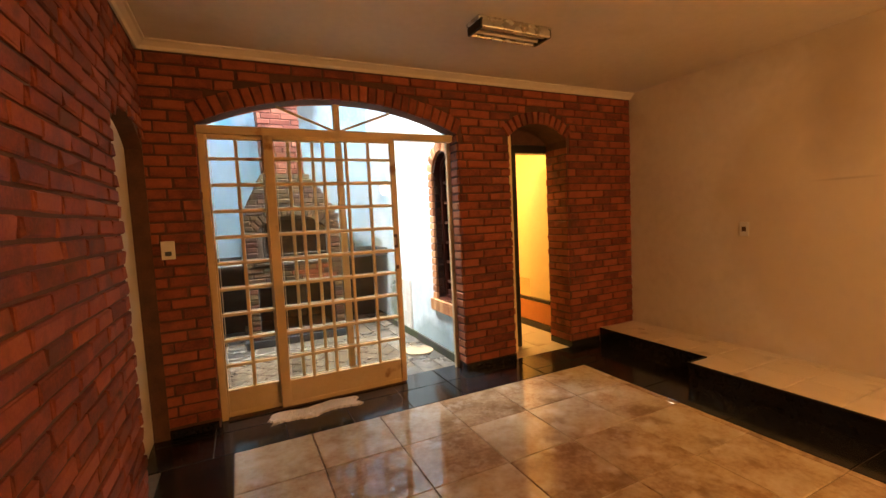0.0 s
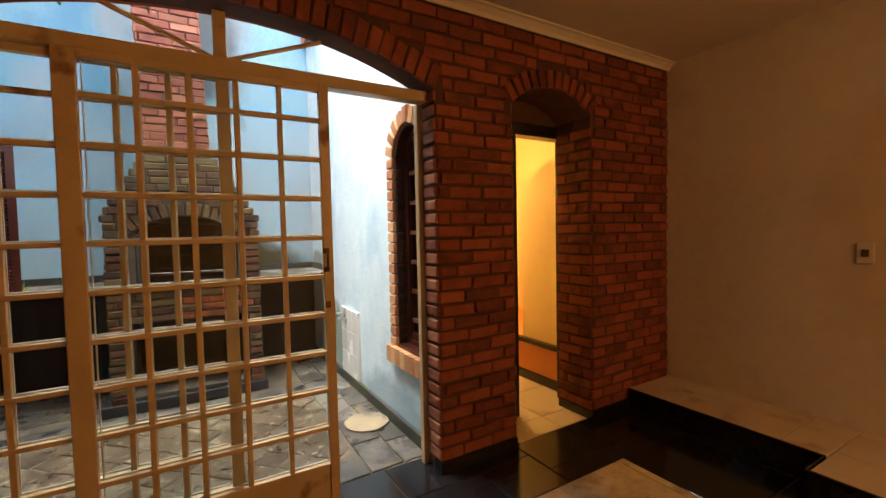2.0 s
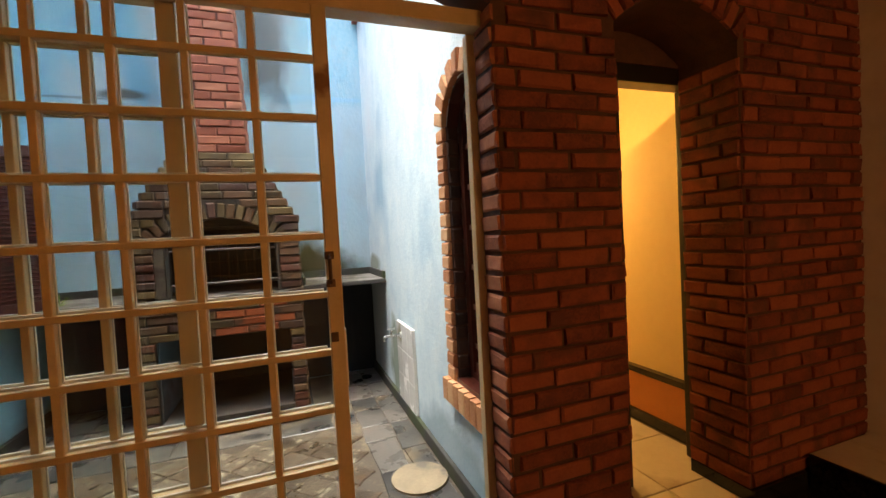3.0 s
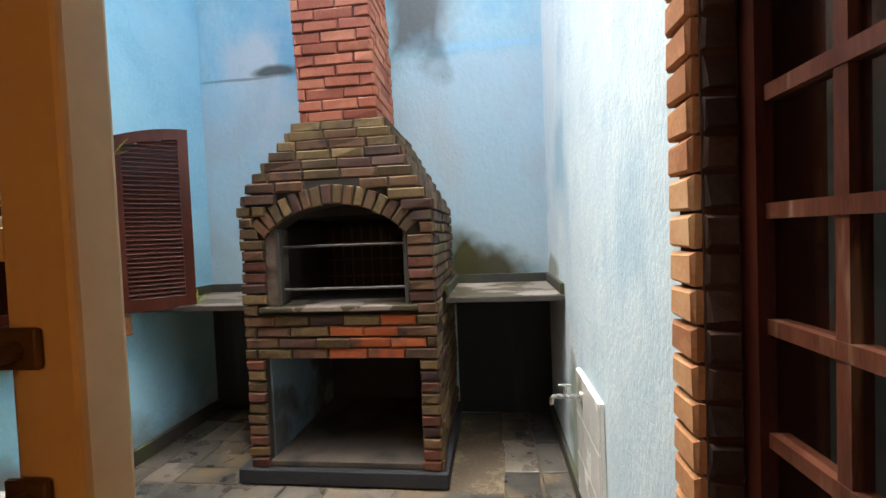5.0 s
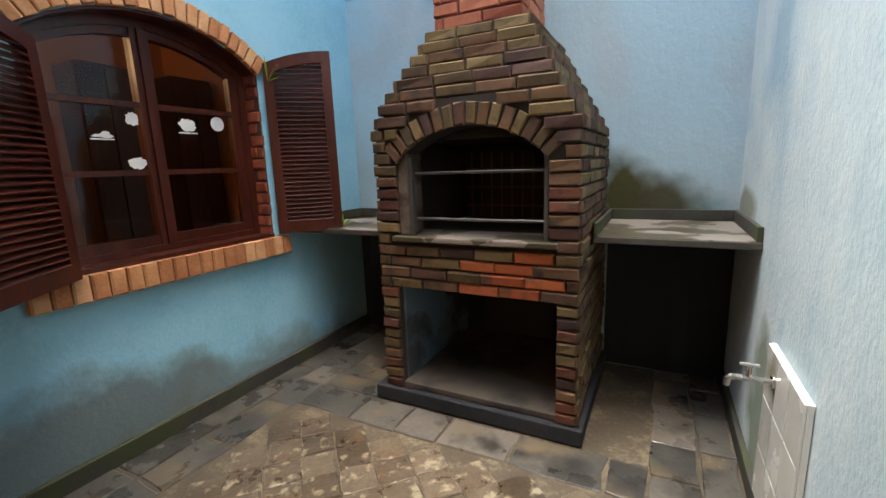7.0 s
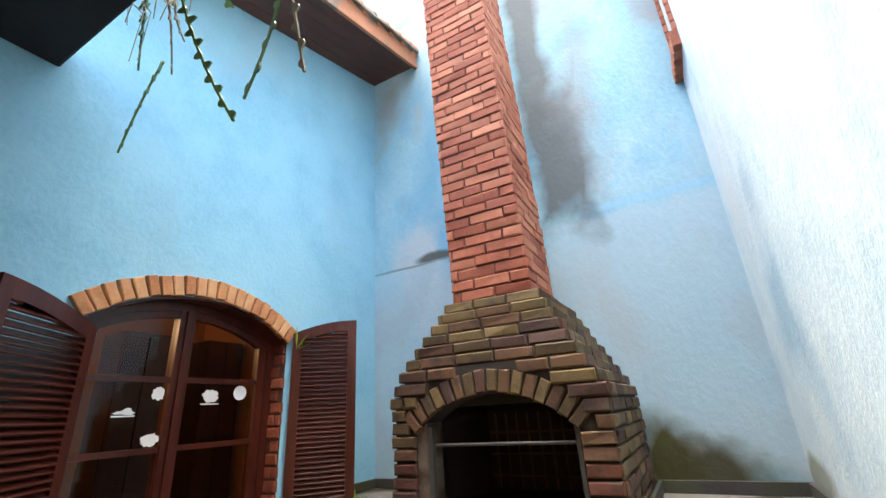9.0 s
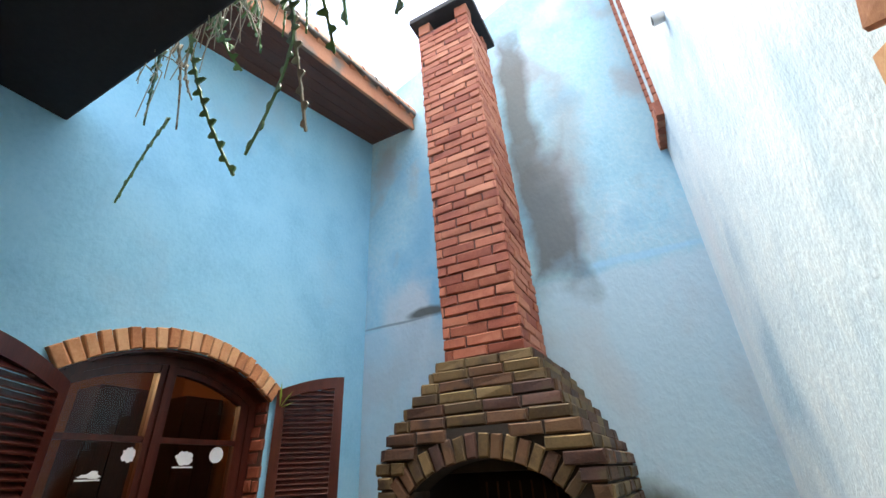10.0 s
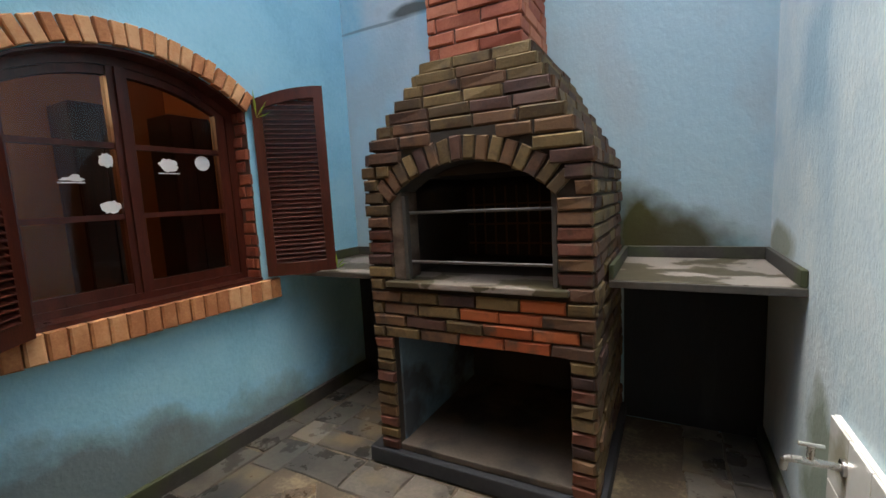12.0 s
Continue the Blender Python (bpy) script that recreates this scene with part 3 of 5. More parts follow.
PAVE.append((floor, grid_tiles(-1.78, 0.97, RY, -0.42, 0.45, 0.45, "marble"), "tile", (0, -1.5, 0)))
PAVE.append((floor, grid_tiles(LX - 0.16, 0.55, -0.42, 0.2, 0.42, 0.31, "granite") + grid_tiles(0.55, RX, -0.42, 0.03, 0.42, 0.31, "granite"), "granite_tile", (0, 0, 0)))
PAVE.append((floor, grid_tiles(LX, -1.78, RY, -0.42, 0.37, 0.6, "granite"), "granite_tile", (0, 0, 0)))
PAVE.append((floor, grid_tiles(0.97, RX, RY, -0.42, 0.56, 0.6, "granite"), "granite_tile", (0, 0, 0)))

# raised platform along the white wall
platform = setting(part("platform", boxes((1.565, RX, -1.12, -0.03, 0, 0.135), (1.345, RX, -2.40, -1.12, 0, 0.135), (1.62, RX, RY, -2.40, 0, 0.135), bev=0.002), "granite"),
                   "low platform with black granite riser and cream tiled top")
PAVE.append((platform, grid_tiles(1.575, RX - 0.002, -1.125, -0.02, 0.30, 0.30, "plat_tile", 0.150, 0.006) + grid_tiles(1.355, RX - 0.002, -2.39, -1.125, 0.30, 0.30, "plat_tile", 0.150, 0.006)
             + grid_tiles(1.63, RX - 0.002, RY, -2.41, 0.30, 0.30, "plat_tile", 0.150, 0.006), "tile", (1.8, -1, 0.15)))
part("nosing", boxes((1.56, 1.574, -1.118, -0.03, 0.135, 0.1515), (1.34, 1.354, -2.40, -1.12, 0.135, 0.1515), (1.34, 1.574, -1.118, -1.111, 0.135, 0.1515), (1.34, 1.62, -2.402, -2.39, 0.135, 0.1515), (1.615, 1.629, RY, -2.402, 0.135, 0.1515), bev=0.002), "granite", platform)

# black granite skirting
for nm, b in (("baseboard_pier", (0.038, 0.55, -0.022, -0.002, 0, 0.062)), ("baseboard_pier_end", (0.028, 0.037, -0.022, 0.06, 0, 0.064)), ("baseboard_niche", (1.202, 1.209, -0.022, 0.29, 0, 0.062)), ("baseboard_corner", (1.209, 1.563, -0.022, -0.002, 0, 0.062)),
              ("baseboard_left", (LX, -1.87, -0.022, -0.002, 0, 0.05))):
    setting(part(nm, boxes(b, bev=0.002), "granite"), "black granite skirting")

# hall behind the niche
hall_floor = setting(part("hall_floor", boxes((0.5, 2.6, 0.2, 3.2, -0.12, -0.006)), "grout"), "hall floor of beige tiles")
PAVE.append((hall_floor, grid_tiles(0.55, 1.40, 0.03, 1.9, 0.42, 0.42, "plat_tile"), "tile", (1, 0.3, 0)))
# The first wall is a partition added so window_2 doesn't show the lit hall.
for nm, b, mt in (("wall_hall_left", (0.55, 0.72, 0.2, 3.1, -0.1, 2.75), "yellow"), ("wall_hall_right", (2.45, 2.6, 0.3, 3.1, -0.1, 2.75), "yellow"),
                  ("wall_hall_rear", (0.5, 2.6, 3.0, 3.15, -0.1, 2.75), "yellow"), ("wall_hall_front_top", (0.72, 2.45, 0.296, 0.345, 2.01, 2.75), "mortar"),
                  ("wall_hall_front_side", (1.36, 2.45, 0.296, 0.345, -0.1, 2.01), "yellow"), ("hall_ceiling", (0.5, 2.6, 0.2, 3.15, 2.65, 2.75), "ceiling")):
    setting(part(nm, boxes(b), mt), "warm yellow painted hall surface")
reveal = setting(wall_mesh("wall_niche", "mortar", lambda u, d, z: (u, 0.142 + d, z), 0.45, 1.45, 0, 2.6, 0.15, [(0.55, 1.21, 0, 2.02, 0.13)]), "brick reveal of the niche")
hall_step = setting(part("hall_step", boxes((1.42, 2.45, 0.36, 3.0, 0.0, 0.305), bev=0.003), "orange"), "raised orange landing in the hall")
part("base_strip", boxes((1.40, 1.419, 0.36, 3.0, 0.0, 0.07), bev=0.003), "granite", hall_step, "black granite base strip")
part("nosing", boxes((1.405, 1.455, 0.36, 3.0, 0.307, 0.345), bev=0.004), "granite", hall_step, "black granite nosing")
stair_side = wall_mesh("wall_stair_side", "yellow", lambda u, d, z: (1.46 + d, u, z), 0.36, 0.96, 0.307, 2.0, 0.9, top=lambda u: 1.69 + (0.945 - u) * 0.46)
tagged(stair_side, "yellow painted side of the stair with a sloping top")
door_2 = thing("door_2", "black wooden door frame at the end of the niche", "door", kind="structure")
part("jamb", boxes((0.722, 0.842, 0.30, 0.40, 0, 1.93), bev=0.004), "black_frame", door_2)
part("jamb", boxes((1.30, 1.36, 0.30, 0.40, 0, 1.93), bev=0.004), "black_frame", door_2)
part("head", boxes((0.722, 1.36, 0.30, 0.40, 1.93, 2.01), bev=0.004), "black_frame", door_2)
sconce = thing("wall_lamp", "small lit warm bulb on the yellow hall wall", "lamp", (0.72, 1.75, 1.6))
part("backplate", rod(bmesh.new(), (0.002, 0, 0), (0.03, 0, 0), 0.045, 16), "chrome", sconce)
bm = bmesh.new()
bmesh.ops.create_uvsphere(bm, u_segments=16, v_segments=10, radius=0.04, matrix=Matrix.Translation((0.08, 0, 0)))
part("bulb", bm, "bulb", sconce)

# courtyard walls
def eave_z(y):
    return 4.55 + (y - 2.93) * 0.30


wall_left = wall_mesh("wall_court_left", "blue_left", lambda u, d, z: (XL - d, u, z), 0.165, YB, FZ - 0.1, 4.6, 0.2, [LWIN], top=lambda u: eave_z(u) + 0.04)
tagged(wall_left, "bright blue plastered wall with an arched window")
wall_back = wall_mesh("wall_court_back", "blue_back", lambda u, d, z: (u, YB + d, z), XL - 0.2, XR + 0.2, FZ - 0.1, 5.6, 0.2, top=lambda u: 5.0 if u < -1.6 else 6.2)
tagged(wall_back, "tall weathered blue plaster wall with dark damp stains")
wall_right = wall_mesh("wall_court_right", "blue_right", lambda u, d, z: (XR + d, u, z), 0.142, YB, FZ - 0.1, 5.75, 0.2, [RWIN, SWIN])
tagged(wall_right, "pale blue rough plaster wall with an arched window")
ground = setting(part("ground", boxes((-60, 60, -60, 60, -0.30, -0.14)), "concrete"), "bare ground around the house")
court_floor = setting(part("court_floor", boxes((XL - 0.1, XR + 0.1, 0.2, YB + 0.1, -0.13, FZ - 0.008)), "joint"), "courtyard paving of slate slabs and brown setts")
setting(part("kerb_left", boxes((XL, XL + 0.028, 0.25, YB, FZ - 0.01, FZ + 0.085), bev=0.006), "kerb"), "grey cement skirting along the blue wall")
setting(part("kerb_right", boxes((XR - 0.026, XR, 0.25, YB, FZ - 0.01, FZ + 0.075), bev=0.006), "kerb"), "grey cement skirting along the pale wall")
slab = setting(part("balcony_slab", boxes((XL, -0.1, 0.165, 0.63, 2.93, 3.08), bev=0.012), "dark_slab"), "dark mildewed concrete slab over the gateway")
setting(part("roof_room", boxes((LX - 0.3, RX + 0.4, RY - 0.3, 0.0, 2.62, 2.75)), "concrete"), "flat roof over the room")

# room behind the arched window
for nm, b, mt in (("wall_side_rear", (-5.4, -5.2, -0.6, 3.4, -0.1, 2.8), "orange"), ("wall_side_near", (-5.4, XL - 0.2, -0.6, -0.45, -0.1, 2.8), "orange"), ("wall_side_far", (-5.4, XL - 0.2, 3.2, 3.4, -0.1, 2.8), "orange"),
                  ("side_ceiling", (-5.4, XL - 0.2, -0.6, 3.4, 2.7, 2.8), "ceiling"), ("side_floor", (-5.4, XL - 0.2, -0.6, 3.4, -0.12, -0.01), "grout"),
                  ("wall_side_return", (XL - 0.2, XL - 0.02, -0.6, 0.16, -0.1, 3.4), "orange")):
    setting(part(nm, boxes(b), mt), "orange painted side room")
for y in (1.35, 2.2, 2.95):
    w = thing("wardrobe", "dark wooden wardrobe in the orange side room", "wardrobe", (-4.4, y, -0.01), group="wardrobes in the side room")
    part("body", boxes((-0.35, 0.0, -0.2, 0.2, 0.0, 2.2), bev=0.01), "wood", w)
    part("door", boxes((0.002, 0.02, -0.195, -0.003, 0.06, 2.16), bev=0.004), "wood", w)
    part("door", boxes((0.002, 0.02, 0.003, 0.195, 0.06, 2.16), bev=0.004), "wood", w)

# made-up backing walls behind the side windows; the lower keeps hall light out
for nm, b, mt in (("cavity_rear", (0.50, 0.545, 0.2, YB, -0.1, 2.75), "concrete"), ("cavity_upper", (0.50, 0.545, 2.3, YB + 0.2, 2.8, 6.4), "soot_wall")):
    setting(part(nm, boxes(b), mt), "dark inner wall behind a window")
neighbour = thing("neighbour_house", "pale plastered neighbouring house beyond the courtyard wall", "house", (-3.2, 5.6, -0.14))
part("wall", boxes((-2.5, 1.3, 0, 3, 0, 7.2)), "concrete", neighbour)
part("roof", boxes((-2.7, 1.5, -0.2, 3.2, 7.2, 7.35), bev=0.02), "fascia", neighbour)

# eave on the left wall
eave = thing("eave", "sloping brown boarded eave with terracotta tile edge", "eave", kind="structure")
S = math.degrees(math.atan(0.30))
em = pose(XL, 2.93, 4.55, S, 0, 0)
for i in range(5):
    bm = bmesh.new()
    box(bm, 0.002 + i * 0.098, 0.096 + i * 0.098, -2.6, -0.01, 0.0, 0.02, bev=0.003, m=em)
    part("board", bm, "eave_wood", eave)
bm = bmesh.new()
box(bm, 0.49, 0.52, -2.6, -0.005, -0.03, 0.13, bev=0.004, m=em)
part("fascia", bm, "fascia", eave, "terracotta coloured verge board")
bm = bmesh.new()
box(bm, -0.3, 0.56, -2.6, 0.02, 0.13, 0.16, bev=0.01, m=em)
part("roof_edge", bm, "concrete", eave)
bm = bmesh.new()
for i in range(14):
    rod(bm, em @ Vector((0.47, -2.55 + i * 0.19, 0.17)), em @ Vector((0.47, -2.38 + i * 0.19, 0.185)), 0.085, 12, 0.075)
part("verge_tiles", bm, "fascia", eave, "row of weathered clay verge tiles")

# ---- gate ----
gate = thing("gate", "cream painted steel gate frame with glazed fixed leaf", "gate")


def bar(name, parent, x0, x1, y0, y1, z0, z1, mat="gate", bev=0.004):
    return part(name, boxes((x0, x1, y0, y1, z0, z1), bev=bev), mat, parent)


bar("post", gate, -1.858, -1.815, 0.075, 0.135, 0, 1.97)
bar("post", gate, 0.002, 0.036, 0.126, 0.164, 0, 1.97)
bar("lintel", gate, -1.858, 0.036, 0.062, 0.135, 1.97, 2.025)
bar("king_post", gate, -0.955, -0.905, 0.085, 0.125, 2.026, 2.222)
for s in (-1, 1):
    part("stay", rod(bmesh.new(), (-0.93 + s * 0.03, 0.10, 2.03), (-0.93 + s * 0.42, 0.10, 2.18), 0.010, 8), "gate", gate)
bar("track", gate, -1.815, -0.50, 0.05, 0.14, 0.001, 0.012, "rust", 0.002)


def leaf(parent, x0, x1, y, stile_l, stile_r, cols, rows, z0, zp, z1, thick=0.034):
    """A steel leaf: kick plate below, glazed grid above."""
    ya, yb = y, y + thick
    bar("stile", parent, x0, x0 + stile_l, ya, yb, z0, z1)
    bar("stile", parent, x1 - stile_r, x1, ya, yb, z0, z1)
    a, b = x0 + stile_l, x1 - stile_r
    bar("kick_plate", parent, a, b, ya + 0.008, yb - 0.006, z0, zp)
    bar("bottom_rail", parent, a, b, ya + 0.004, yb - 0.002, z0 - 0.004, z0 + 0.03)
    bar("top_rail", parent, a, b, ya, yb, z1 - 0.03, z1)
    cw, rh = (b - a) / cols, 0.1795
    for i in range(1, cols):
        bar("glazing_bar", parent, a + i * cw - 0.010, a + i * cw + 0.010, ya + 0.003, yb - 0.004, zp, z1 - 0.03, bev=0.003)
    for j in range(0, rows):
        bar("glazing_bar", parent, a, b, ya + 0.001, yb - 0.006, zp + j * rh - 0.010, zp + j * rh + 0.010, bev=0.003)
    pane = putty = None
    for i in range(cols):
        for j in range(rows):
            hh = min(rh, z1 - 0.03 - zp - j * rh)
            at = Matrix.Translation((a + (i + 0.5) * cw, y + thick * 0.6, zp + j * rh + hh / 2)) @ Matrix.Diagonal((1, 1, hh / rh, 1))
            if pane is None:
                w, h = cw / 2 - 0.009, rh / 2 - 0.009
                pane = part("pane", boxes((-w, w, -0.0015, 0.0015, -h, h)), "glass", parent)
                pane.visible_shadow = False
                putty = part("putty", boxes((-w, w, 0.002, 0.010, -h, -h + 0.009), (-w, -w + 0.005, 0.002, 0.009, -h, h), bev=0.002), "putty", parent)
                pane.matrix_basis = putty.matrix_basis = at
            else:
                for o in (pane, putty):
                    c = new(o.name.split(".")[0], o.data)
                    c.parent, c.matrix_basis, c.visible_shadow = parent, at, o.visible_shadow


leaf(gate, -1.815, -0.90, 0.098, 0.012, 0.05, 5, 10, 0.012, 0.194, 1.97)
sliding = thing("sliding_gate_leaf", "cream steel sliding gate leaf with glass panes, half open", "gate")
leaf(sliding, -1.462, -0.492, 0.056, 0.068, 0.045, 5, 10, 0.014, 0.194, 1.97)
handle = part("handle", tube(bmesh.new(), [(-0.525, 0.056, 1.212), (-0.525, 0.03, 1.21), (-0.528, 0.022, 1.198), (-0.528, 0.022, 1.14), (-0.525, 0.03, 1.128), (-0.525, 0.056, 1.126)], 0.0055), "rust", sliding, "brown rusty pull handle")
for z in (1.212, 1.126):
    part("plate", boxes((-0.54, -0.512, 0.051, 0.0555, z - 0.012, z + 0.012), bev=0.002), "rust", handle)
part("lock", boxes((-0.535, -0.512, 0.048, 0.0555, 0.945, 0.975), bev=0.003), "rust", sliding)
part("strike", boxes((-0.4995, -0.488, 0.06, 0.085, 0.80, 0.98), bev=0.002), "putty", sliding)

# ---- barbecue ----
bbq = thing("barbecue", "brick barbecue with arched firebox, corbelled hood and mossy stained bricks", "barbecue", (0, 0, FZ))
BX0, BX1, BY, BYB = -1.605, -0.565, 1.99, 2.925
dz = -FZ


def bpart(name, bm, mat, label=""):
    ob = part(name, bm, mat, bbq, label)
    ob.location.z = dz
    return ob


bpart("base_slab", boxes((-1.67, -0.53, BY - 0.03, BYB, FZ, 0.05), bev=0.006), "dark_slab", "dark cement base")
LOW = (-1.503, -0.658, 0.05, 0.625)
FIRE = (-1.475, -0.70, 0.92, 1.285, 0.165)
for b in ((BX0 + 0.01, LOW[0], BY + 0.012, BYB, 0.05, 0.9), (LOW[1], BX1 - 0.01, BY + 0.012, BYB, 0.05, 0.9), (LOW[0], LOW[1], BY + 0.012, BYB, 0.64, 0.885),
          (BX0 + 0.01, FIRE[0] - 0.01, BY + 0.012, BYB, 0.9, 1.40), (FIRE[1] + 0.01, BX1 - 0.01, BY + 0.012, BYB, 0.9, 1.40)):
    bpart("core", boxes(b), "grey_mortar", "brick core with dark mortar joints")
# These three linings carry the dim inside of the store in their colour.
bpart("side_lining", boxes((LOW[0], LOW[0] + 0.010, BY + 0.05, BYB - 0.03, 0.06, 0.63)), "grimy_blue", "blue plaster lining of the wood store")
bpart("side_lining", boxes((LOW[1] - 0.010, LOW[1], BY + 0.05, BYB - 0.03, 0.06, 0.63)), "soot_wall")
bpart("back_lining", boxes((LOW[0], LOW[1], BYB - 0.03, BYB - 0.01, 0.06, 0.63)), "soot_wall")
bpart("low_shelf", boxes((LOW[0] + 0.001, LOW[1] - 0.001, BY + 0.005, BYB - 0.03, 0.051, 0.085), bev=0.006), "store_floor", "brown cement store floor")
bpart("sill", boxes((-1.505, -0.655, BY - 0.03, BY + 0.25, 0.893, 0.92), bev=0.005), "wet_top", "grey stone firebox sill")
for b in ((FIRE[0] - 0.008, FIRE[0] + 0.004, BY + 0.10, BYB - 0.05, 0.92, 1.45), (FIRE[1] - 0.004, FIRE[1] + 0.008, BY + 0.10, BYB - 0.05, 0.92, 1.45),
          (FIRE[0], FIRE[1], BYB - 0.07, BYB - 0.05, 0.92, 1.45), (FIRE[0], FIRE[1], BY + 0.22, BYB - 0.05, 0.90, 0.918)):
    bpart("firebox_lining", boxes(b), "fire", "soot-black firebox lining")
bpart("cement_fillet", boxes((FIRE[0] - 0.006, FIRE[0] + 0.058, BY + 0.018, BY + 0.16, 0.921, 1.335), bev=0.008), "pale_cement", "pale crumbling cement beside the rack holder")
for x in (FIRE[0] + 0.062, FIRE[1] - 0.024):
    bpart("rack_rail", boxes((x, x + 0.020, BY + 0.012, BY + 0.045, 0.921, 1.315), bev=0.003), "kerb", "grimy upright rack holder")
for z in (1.005, 1.235):
    bpart("cross_bar", rod(bmesh.new(), (FIRE[0] + 0.075, BY + 0.05, z), (FIRE[1] - 0.01, BY + 0.05, z), 0.008, 10), "rail", "steel cross bar")
bm = bmesh.new()
for i in range(9):
    rod(bm, (FIRE[0] + 0.06 + i * 0.07, BYB - 0.09, 0.93), (FIRE[0] + 0.06 + i * 0.07, BYB - 0.09, 1.35), 0.006, 6)
for z in (1.0, 1.12, 1.24):
    rod(bm, (FIRE[0] + 0.02, BYB - 0.09, z), (FIRE[1] - 0.02, BYB - 0.09, z), 0.006, 6)
bpart("grill", bm, "rust", "rusty grill at the back of the firebox")

# corbelled hood, course by course
HOOD_Z, HOOD_N, HP = 1.40, 9, 0.06
hood_rows = []
for i in range(HOOD_N):
    f = max(0.0, (i + 0.3) / HOOD_N)
    hood_rows.append((BX0 - 0.018 + f * 0.27, BX1 + 0.012 - f * 0.31, BY + max(0.0, (i - 2.2) / 6.3) * 0.215, HOOD_Z + i * HP))
hood = None
for x0, x1, y, z in hood_rows[::-1]:
    if z < FIRE[3] + FIRE[4] + 0.02:
        cores = ((x0 + 0.012, FIRE[0] + 0.03, y + 0.015, BYB), (FIRE[1] - 0.03, x1 - 0.012, y + 0.015, BYB), (FIRE[0] + 0.031, FIRE[1] - 0.031, BY + 0.2, BYB - 0.002))
    else:
        cores = ((x0 + 0.012, x1 - 0.012, y + 0.015, BYB),)
    for c in cores:
        if hood is None:
            hood = bpart("hood", boxes((*c, z, z + HP)), "grey_mortar", "corbelled brick hood")
        else:
            part("course_core", boxes((*c, z, z + HP - 0.0005)), "grey_mortar", hood)
vs = wall_mesh("arch_core", "grey_mortar", lambda u, d, z: (u, BY + 0.012 + d, z + dz), FIRE[0] - 0.01, FIRE[1] + 0.01, 1.2, 1.57, 0.14, [(FIRE[0], FIRE[1], 0, FIRE[3], FIRE[4])])
vs.parent = bbq
del vs["kind"]

# chimney
CX0, CX1, CY0, CY1, CZ0, CZ1 = -1.345, -0.885, 2.22, 2.68, HOOD_Z + HOOD_N * HP, 4.78
LEAN = -0.036
bm = bmesh.new()
box(bm, CX0 + 0.012, CX1 - 0.012, CY0 + 0.012, CY1 - 0.012, 0, CZ1 - CZ0)
for v in bm.verts:
    v.co.x += LEAN * v.co.z
    v.co.z += CZ0
shaft = bpart("chimney", bm, "chimney_mortar", "tall red brick chimney shaft")
for x, y in ((CX0, CY0), (CX1 - 0.11, CY0), (CX0, CY1 - 0.11), (CX1 - 0.11, CY1 - 0.11)):
    q = LEAN * (CZ1 - CZ0)
    bpart("cap_pier", boxes((x + q, x + 0.11 + q, y, y + 0.11, CZ1, CZ1 + 0.12), bev=0.006), "chimney_brick")
q = LEAN * (CZ1 - CZ0)
bpart("cap", boxes((CX0 - 0.06 + q, CX1 + 0.06 + q, CY0 - 0.06, CY1 + 0.06, CZ1 + 0.12, CZ1 + 0.18), bev=0.008), "dark_slab", "dark concrete chimney cap")

# counters either side
for nm, x0, x1, front, z in (("counter", BX1 + 0.02, XR - 0.002, 2.25, 0.915), ("counter", XL + 0.002, BX0 - 0.02, 2.25, 0.895)):
    c = thing(nm, "stained grey stone counter with low upstand beside the barbecue", "counter", (0, 0, 0), group="counters beside the barbecue")
    part("top", boxes((x0, x1, front + 0.004, YB - 0.002, z - 0.026, z), bev=0.003), "wet_top", c)
    part("front_edge", boxes((x0, x1, front - 0.008, front + 0.003, z - 0.034, z - 0.003), bev=0.003), "counter_edge", c, "dark grimy front edge")
    part("upstand", boxes((x0, x1, YB - 0.024, YB - 0.003, z + 0.001, z + 0.062), bev=0.003), "kerb", c)
    s = (x1 - 0.022, x1) if x1 > -0.5 else (x0, x0 + 0.022)
    part("upstand", boxes((s[0], s[1], front, YB - 0.026, z + 0.001, z + 0.062), bev=0.003), "kerb", c)
    part("upstand", boxes((BX1 + 0.021, BX1 + 0.04, front, YB - 0.026, z + 0.001, z + 0.062) if x1 > -0.5 else (BX0 - 0.04, BX0 - 0.021, front, YB - 0.026, z + 0.001, z + 0.062), bev=0.003), "kerb", c)
    # Black sheet that paints the shade below the counter onto the wall.
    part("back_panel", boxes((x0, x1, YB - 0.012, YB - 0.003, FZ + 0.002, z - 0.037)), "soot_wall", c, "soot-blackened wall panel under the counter")

